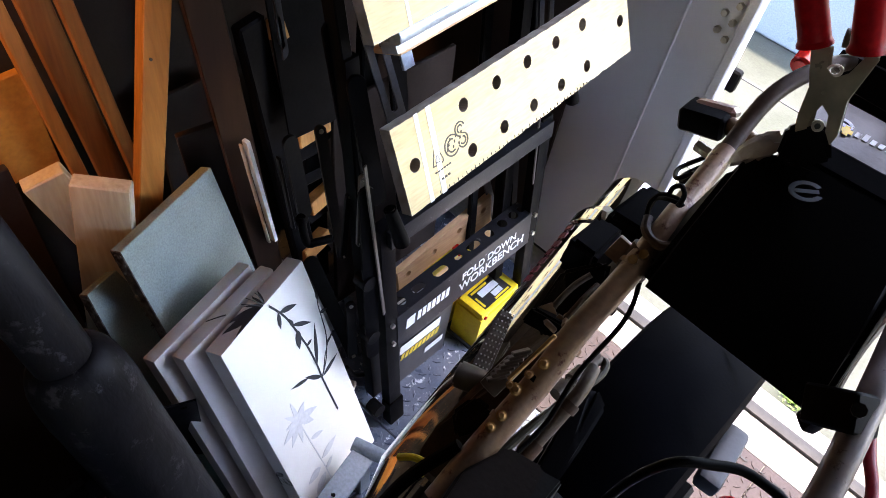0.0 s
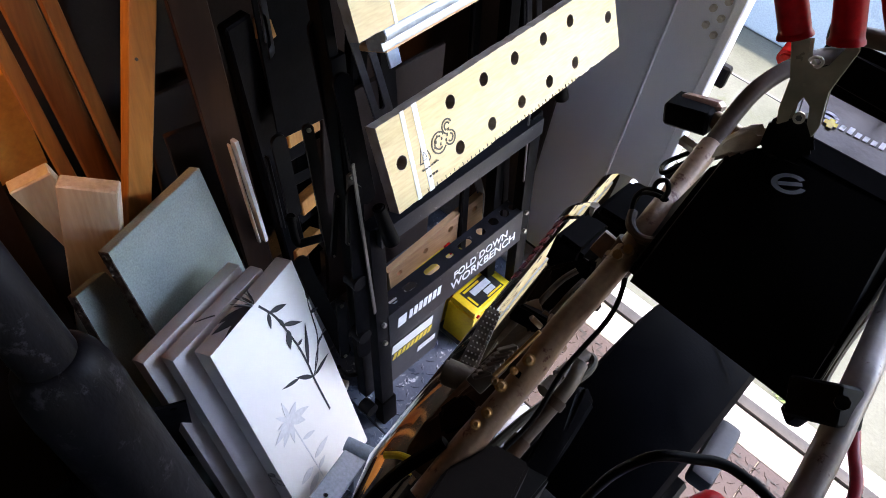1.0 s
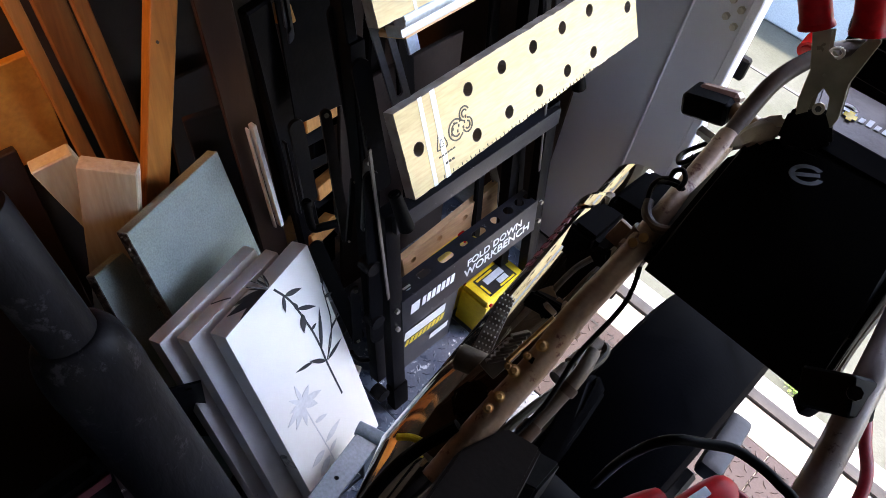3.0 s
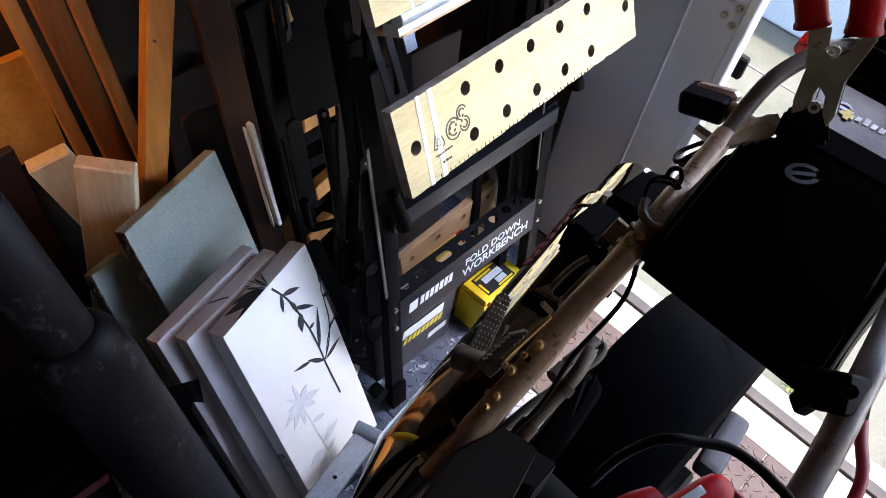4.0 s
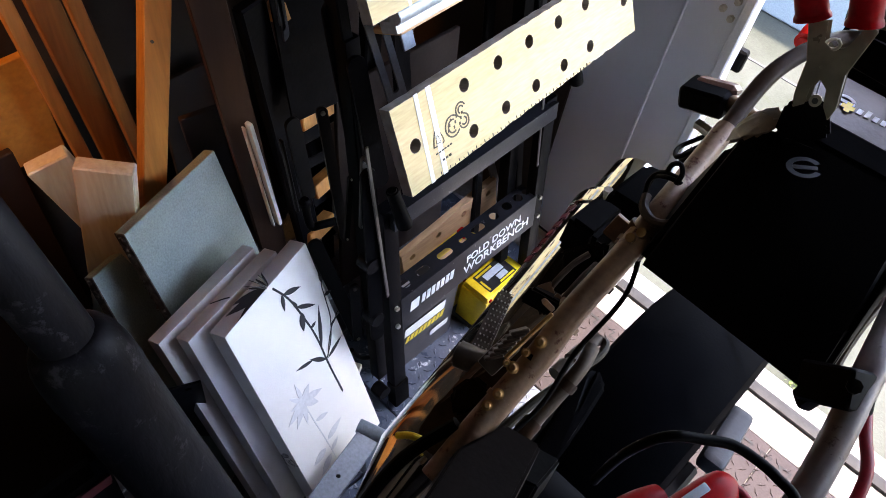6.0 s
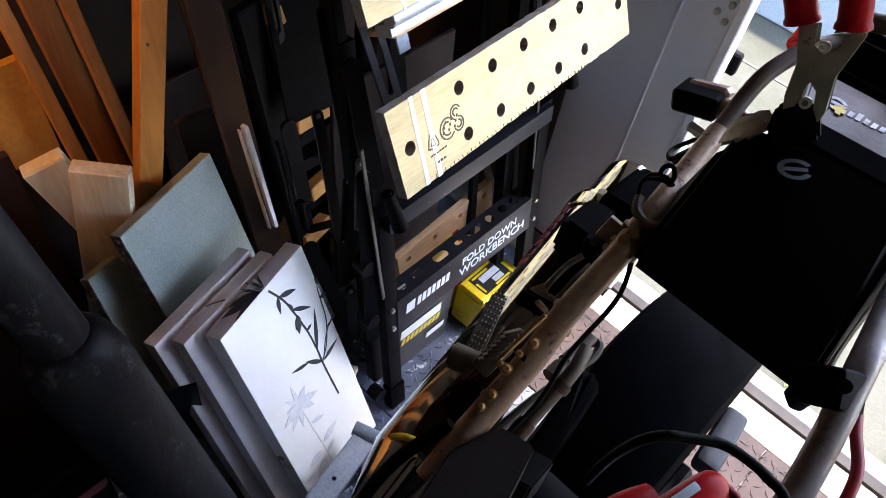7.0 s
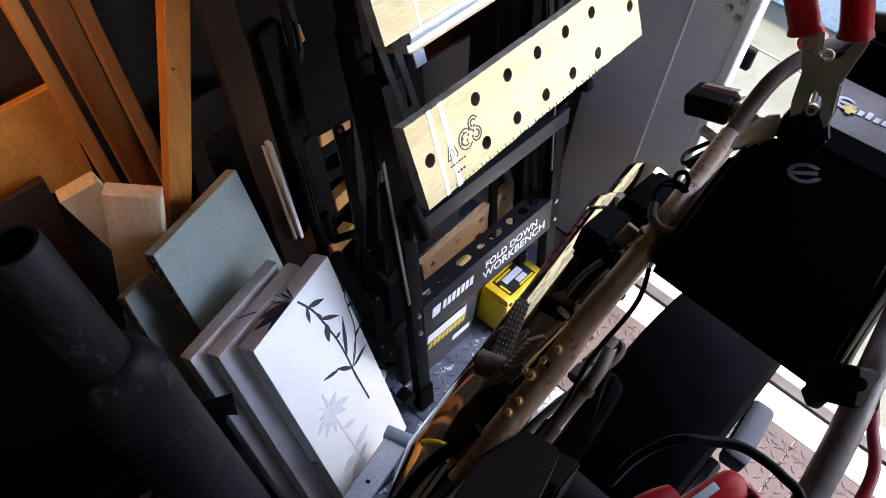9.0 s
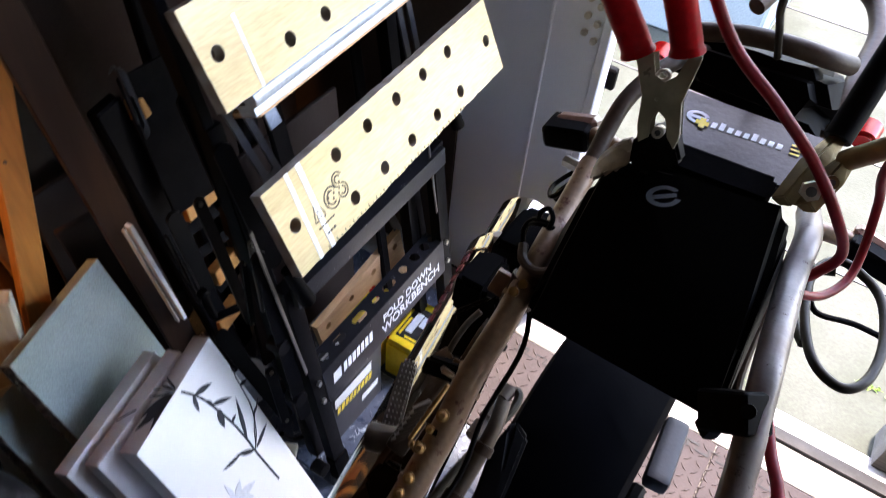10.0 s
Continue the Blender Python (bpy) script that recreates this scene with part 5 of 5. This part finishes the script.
part("side_bracket", hull([(-0.15, 0.30, 0.84), (-0.09, 0.30, 0.86), (-0.10, 0.68, 1.02), (-0.165, 0.66, 0.93), (-0.155, 0.34, 0.87), (-0.105, 0.52, 0.97), (-0.16, 0.54, 0.90)], 0.004), RUSTY, bike, "brown rusty bracket below the rail")
part("battery_box", hull([(-0.085, 0.288, 0.95), (-0.021, 0.302, 0.95), (-0.032, 0.35, 0.95), (-0.07, 0.34, 0.95), (-0.085, 0.20, 0.86), (-0.0, 0.20, 0.86), (-0.03, 0.35, 0.86), (-0.08, 0.34, 0.86), (-0.07, 0.22, 0.95), (0.0, 0.23, 0.95)], 0.003), BOX_DARK, bike, "black sheet metal box")
part("inner_box", hull([(-0.063, 0.375, 0.88), (-0.017, 0.389, 0.88), (-0.015, 0.346, 0.88), (-0.06, 0.33, 0.88), (-0.063, 0.375, 0.80), (-0.017, 0.389, 0.80), (-0.015, 0.346, 0.80), (-0.06, 0.33, 0.80)], 0.003), GREY_STEEL, bike, "grey metal box under the frame")
part("connector", lathe((-0.090, 0.475, 0.86), (-0.086, 0.56, 0.86), [(0.0, 0.004), (0.0, 0.009), (0.02, 0.010), (0.021, 0.006), (0.028, 0.006), (0.029, 0.010), (0.05, 0.010), (0.051, 0.006), (0.06, 0.006), (0.061, 0.0085), (0.08, 0.0085), (0.082, 0.004)], 16), HOSE, bike, "ribbed dusty connector")
for pts, r, mat in (([(-0.086, 0.548, 0.855), (-0.079, 0.556, 0.86), (-0.072, 0.550, 0.86), (-0.070, 0.533, 0.86), (-0.073, 0.512, 0.86), (-0.077, 0.487, 0.86), (-0.08, 0.457, 0.86), (-0.084, 0.42, 0.86), (-0.09, 0.34, 0.85)], 0.0055, CABLE),
                    ([(-0.10, 0.58, 1.02), (-0.072, 0.52, 1.0), (-0.072, 0.45, 0.96), (-0.065, 0.40, 0.92), (-0.07, 0.33, 0.90)], 0.0028, BLACK_PLASTIC),
                    ([(-0.1119, 0.5657, 1.084), (-0.1045, 0.5515, 1.082), (-0.09, 0.5428, 1.083), (-0.0761, 0.5396, 1.091), (-0.0691, 0.547, 1.097), (-0.0763, 0.5655, 1.089)], 0.0052, HOSE),
                    ([(-0.1188, 0.5806, 1.072), (-0.1209, 0.5816, 1.089), (-0.1141, 0.583, 1.104), (-0.0987, 0.5806, 1.112), (-0.09, 0.5764, 1.112)], 0.0027, BLACK_PLASTIC),
                    ([(-0.1203, 0.583, 1.075), (-0.1192, 0.5846, 1.092), (-0.1063, 0.5757, 1.109), (-0.0938, 0.5758, 1.113)], 0.0025, BLACK_PLASTIC),
                    ([(-0.108, 0.5833, 1.102), (-0.1082, 0.5834, 1.118), (-0.1021, 0.5881, 1.122), (-0.0942, 0.5817, 1.119), (-0.0924, 0.5706, 1.114)], 0.0026, BLACK_PLASTIC),
                    ([(-0.13, 0.745, 1.05), (-0.145, 0.71, 1.04), (-0.135, 0.68, 1.05), (-0.12, 0.68, 1.07)], 0.0028, BLACK_PLASTIC),
                    ([(-0.12, 0.745, 1.05), (-0.135, 0.705, 1.04), (-0.125, 0.675, 1.055), (-0.112, 0.68, 1.08)], 0.0028, BLACK_PLASTIC),
                    ([(-0.105, 0.31, 0.94), (-0.125, 0.26, 0.9), (-0.12, 0.20, 0.88), (-0.09, 0.12, 0.86)], 0.007, BLACK_PLASTIC),
                    ([(-0.155, 0.285, 0.87), (-0.14, 0.29, 0.885), (-0.12, 0.295, 0.89)], 0.004, YELLOW),
                    ([(0.13, 0.74, 1.06), (0.118, 0.66, 1.05), (0.122, 0.60, 1.02), (0.135, 0.56, 1.0)], 0.005, DARK_FRAME)):
    part("cable", tube(pts, r, 10), mat, bike)
blk = part("clamp_block", beam((0.1057, 0.4871, 1.095), (0.1379, 0.4743, 1.135), 0.034, 0.03, Vector((0.1503, 0.6814, 0.8965)) - Vector((0.1232, 0.476, 1.113)), 0.006, 3), BLACK_PLASTIC, bike, "black clamp round the right rail")
part("clamp_bolt", bar_round((0.1302, 0.4772, 1.129), (0.128, 0.4627, 1.146), 0.006, 8), GREY_STEEL, blk)
part("clamp_ear", beam((0.106, 0.4827, 1.091), (0.1179, 0.4692, 1.093), 0.014, 0.02, (0, 0.5, 1), 0.004, 2), BLACK_PLASTIC, blk)
part("mudguard", hull([(-0.085, 0.28, 0.70), (0.10, 0.28, 0.70), (-0.08, 0.455, 0.735), (0.095, 0.455, 0.735), (-0.07, 0.40, 0.745), (0.085, 0.40, 0.745), (-0.085, 0.20, 0.62), (0.10, 0.20, 0.62), (-0.08, 0.45, 0.64), (0.09, 0.45, 0.64)], 0.012), BLACK_PLASTIC, bike, "black inner mudguard over the tyre")
part("front_body", hull([(-0.02, 0.26, 0.97), (0.12, 0.25, 1.0), (-0.02, 0.05, 1.0), (0.12, 0.0, 1.05), (0.0, 0.30, 0.85), (0.12, 0.30, 0.85), (-0.06, 0.1, 0.85), (0.14, 0.1, 0.85)], 0.01), BLACK_PLASTIC, bike, "black underseat electrics cover")
# side stand keeps the machine up
part("side_stand", bar_round((-0.13, 0.12, 0.45), (-0.28, 0.05, 0.012), 0.012, 12), BLACK_STEEL, bike)
part("engine", hull([(-0.18, -0.6, 0.25), (0.18, -0.6, 0.25), (-0.18, 0.02, 0.3), (0.18, 0.02, 0.3), (-0.15, -0.6, 0.75), (0.15, -0.6, 0.75), (-0.12, 0.02, 0.75), (0.12, 0.02, 0.75)], 0.02), BLACK_STEEL, bike)

STEEL_DARK = material("dull_clamp_steel", (0.27, 0.245, 0.175), 0.32, 0.35, other=(0.14, 0.12, 0.08), mix=0.5, scale=40)
GOLD_DARK = material("tarnished_brass", (0.22, 0.16, 0.07), 0.45, 0.7, other=(0.10, 0.07, 0.03), mix=0.5, scale=40)

# ---------- jump leads clipped to the tail ----------
lead = thing("jump_lead_red", "red jump lead with steel clamp and red sleeved handles", "jump lead", (-0.03, 0.63, 1.2), "jump leads")


def clamp_set(grip, plate, shanks, sleeves, pivot, bolt):
    """Two pressed shanks that cross at the pivot, with sleeved handles."""
    for p, q, w in shanks:
        p, q = Vector(p), Vector(q)
        mid = (p + q) / 2 + Vector((0, 0, 0.006))
        part("jaw", hull([v + o for v, k in ((p, 1.0), (mid, 1.25), (q, 0.8)) for o in (Vector((w * k, 0, 0)), Vector((-w * k, 0, 0)), Vector((0, 0, 0.008)), Vector((0, 0, -0.004)))], 0.0012), plate, grip, "pressed steel jaw")
    for pts, r, mat in sleeves:
        part("handle", tube(pts, r, 14, 4), mat, grip, "soft sleeved handle")
    for c, r in ((pivot, 0.006), (bolt, 0.009)):
        c = Vector(c)
        d = Vector((0.12, -0.84, 0.52)).normalized()
        tall = 0.012 if r > 0.007 else 0.006
        part("bolt", bar_round(c, c + d * tall, r, 6 if r > 0.007 else 12), BRIGHT if r > 0.007 else plate, grip)
        part("bolt_socket", bar_round(c + d * tall, c + d * (tall + 0.001), r * 0.5, 10), SEAL, grip)
    part("spring", tube([Vector(pivot) + Vector((0.005 * math.cos(0.9 * k), 0.004 * math.sin(0.9 * k), -0.012 + 0.0009 * k)) for k in range(16)], 0.0016, 8, 3), BRIGHT, grip)


g1 = new("clamp")
hold(g1, lead)
O = Vector((-0.0285, 0.5868, 1.254))
side_x, side_y = Vector((0.0051, 0.6007, 1.27)) - O, Vector((-0.0548, 0.6015, 1.286)) - O
MC = axes(O, side_x, side_y)
K = side_x.length / 100
plate_edge = [(-20, 152), (14, 152), (11, 112), (30, 92), (48, 98), (86, 142), (102, 128), (52, 48), (40, -18), (26, -40), (17, -14), (20, 20), (6, 42), (-10, 22), (-18, -8), (-38, -14), (-36, 16), (-18, 76)]
part("jaw", holed([(x * K, y * K) for x, y in plate_edge], [circle(8 * K, 64 * K, 4 * K, 12)], 0.0025, MC), STEEL_DARK, g1, "pressed steel jaw with a rivet hole")
for a, b in ((0, 17), (17, 16), (16, 15), (5, 6), (6, 7), (7, 8), (8, 9)):
    p, q = (MC @ Vector((plate_edge[n][0] * K, plate_edge[n][1] * K, -0.006)) for n in (a, b))
    part("flange", beam(p, q, 0.012, 0.0016, MC.to_3x3() @ Vector((1, 0, 0)), 0.0006), STEEL_DARK, g1)
part("jaw", holed([(x * K * 0.96, y * K) for x, y in plate_edge], [], 0.002, MC @ Matrix.Translation((0.003, 0.002, -0.014))), STEEL_DARK, g1, "rear pressed jaw")
part("bolt", bar_round(MC @ Vector((2 * K, -2 * K, -0.02)), MC @ Vector((2 * K, -2 * K, 0.006)), 0.0048, 16, None, 0.001), BRIGHT, g1)
part("bolt_socket", bar_round(MC @ Vector((2 * K, -2 * K, 0.006)), MC @ Vector((2 * K, -2 * K, 0.007)), 0.0026, 6), SEAL, g1)
part("spring", tube([MC @ Vector((26 * K + 0.005 * math.cos(0.9 * k), 108 * K + 0.004 * math.sin(0.9 * k), -0.012 + 0.0009 * k)) for k in range(16)], 0.0014, 8, 3), BRIGHT, g1)
for pts in ([(-0.0651, 0.6025, 1.303), (-0.0724, 0.6017, 1.315), (-0.0868, 0.5902, 1.345), (-0.0994, 0.5773, 1.374)], [(-0.0311, 0.6131, 1.312), (-0.037, 0.6135, 1.326), (-0.0496, 0.6046, 1.36), (-0.0603, 0.5924, 1.389)]):
    part("handle", tube(pts, lambda f: 0.0142 - 0.001 * f if f < 0.12 else 0.0128 - 0.001 * f, 16, 4), RED, g1, "soft sleeved handle")
part("lead", tube([(-0.061, 0.636, 1.39), (-0.045, 0.632, 1.375), (-0.004, 0.635, 1.32), (0.045, 0.642, 1.28), (0.087, 0.651, 1.24), (0.123, 0.651, 1.2), (0.146, 0.669, 1.15), (0.135, 0.664, 1.12), (0.121, 0.645, 1.11), (0.13, 0.588, 1.1), (0.141, 0.524, 1.1), (0.159, 0.475, 1.1), (0.177, 0.431, 1.1), (0.18, 0.36, 1.08), (0.17, 0.25, 1.02)], 0.0050, 12), RED_CABLE, lead, "red rubber cable")
lead2 = thing("jump_lead_black", "dark jump lead with brass clamp and coiled cable", "jump lead", (0.1, 0.66, 1.15), "jump leads")
g2 = new("clamp")
hold(g2, lead2)
clamp_set(g2, GOLD_DARK, [((0.080, 0.652, 1.188), (0.098, 0.727, 1.222), 0.010), ((0.100, 0.657, 1.188), (0.112, 0.70, 1.222), 0.010), ((0.086, 0.662, 1.185), (0.106, 0.705, 1.205), 0.014)],
          [([(0.097, 0.722, 1.222), (0.099, 0.74, 1.238), (0.102, 0.773, 1.27), (0.106, 0.81, 1.305)], 0.0125, BLACK_PLASTIC), ([(0.11, 0.698, 1.22), (0.12, 0.693, 1.235), (0.13, 0.688, 1.25), (0.155, 0.68, 1.285)], 0.0095, GOLD_DARK)],
          (0.108, 0.674, 1.212), (0.096, 0.663, 1.204))
part("lead", tube([(0.168, 0.819, 1.02), (0.146, 0.78, 1.02), (0.155, 0.713, 1.02), (0.178, 0.66, 1.02), (0.21, 0.645, 1.02), (0.23, 0.674, 1.02), (0.232, 0.734, 1.02), (0.213, 0.795, 1.02)], 0.0052, 12, 6, True), CABLE, lead2, "coiled dark olive cable")
part("lead", tube([(0.168, 0.81, 1.01), (0.140, 0.80, 1.0), (0.138, 0.755, 1.0), (0.150, 0.72, 1.0), (0.165, 0.69, 1.005)], 0.0052, 12), CABLE, lead2)
part("lead", tube([(0.121, 0.645, 1.105), (0.152, 0.684, 1.08), (0.17, 0.724, 1.08), (0.17, 0.754, 1.1), (0.159, 0.761, 1.15), (0.146, 0.741, 1.2), (0.15, 0.72, 1.27)], 0.0045, 12), RED_CABLE, lead2, "red rubber cable")
part("lead", tube([(0.004, 0.775, 1.40), (0.002, 0.78, 1.3), (0.005, 0.821, 1.25), (0.011, 0.86, 1.2)], 0.004, 10), CABLE, lead2)
part("wire", tube([(0.15, 0.80, 0.99), (0.17, 0.78, 0.97), (0.22, 0.80, 0.96), (0.28, 0.80, 0.95), (0.33, 0.77, 0.93)], 0.0035, 10), BLACK_PLASTIC, lead2)
# lower lead and red sleeve near the front of the frame
lead3 = thing("red_clamp", "red plastic clamp with pale edge and black lead", "clamp", (0.09, 0.27, 1.15), "jump leads")
part("sleeve", tube([(0.077, 0.235, 1.13), (0.088, 0.27, 1.145), (0.096, 0.302, 1.15), (0.099, 0.314, 1.147)], lambda f: 0.016 - 0.003 * f, 16), RED, lead3, "glossy red sleeve")
part("sleeve", tube([(0.055, 0.23, 1.12), (0.066, 0.265, 1.13), (0.074, 0.285, 1.13)], lambda f: 0.015 - 0.003 * f, 16), RED, lead3)
part("edge", beam((0.077, 0.25, 1.158), (0.089, 0.296, 1.166), 0.006, 0.002, (0, 0, 1), 0.0005), LABEL_GREY, lead3, "pale printed edge")
part("lead", tube([(0.03, 0.30, 1.06), (0.036, 0.29, 1.13), (0.045, 0.287, 1.175), (0.055, 0.293, 1.19), (0.069, 0.305, 1.19), (0.084, 0.316, 1.19), (0.10, 0.319, 1.19), (0.116, 0.318, 1.19), (0.134, 0.31, 1.19), (0.16, 0.28, 1.16)], 0.0036, 12), BLACK_PLASTIC, lead3, "black rubber lead")
part("lead", tube([(0.09, 0.305, 1.155), (0.107, 0.315, 1.155), (0.122, 0.305, 1.15), (0.135, 0.26, 1.13)], 0.0045, 12), RED_CABLE, lead3)

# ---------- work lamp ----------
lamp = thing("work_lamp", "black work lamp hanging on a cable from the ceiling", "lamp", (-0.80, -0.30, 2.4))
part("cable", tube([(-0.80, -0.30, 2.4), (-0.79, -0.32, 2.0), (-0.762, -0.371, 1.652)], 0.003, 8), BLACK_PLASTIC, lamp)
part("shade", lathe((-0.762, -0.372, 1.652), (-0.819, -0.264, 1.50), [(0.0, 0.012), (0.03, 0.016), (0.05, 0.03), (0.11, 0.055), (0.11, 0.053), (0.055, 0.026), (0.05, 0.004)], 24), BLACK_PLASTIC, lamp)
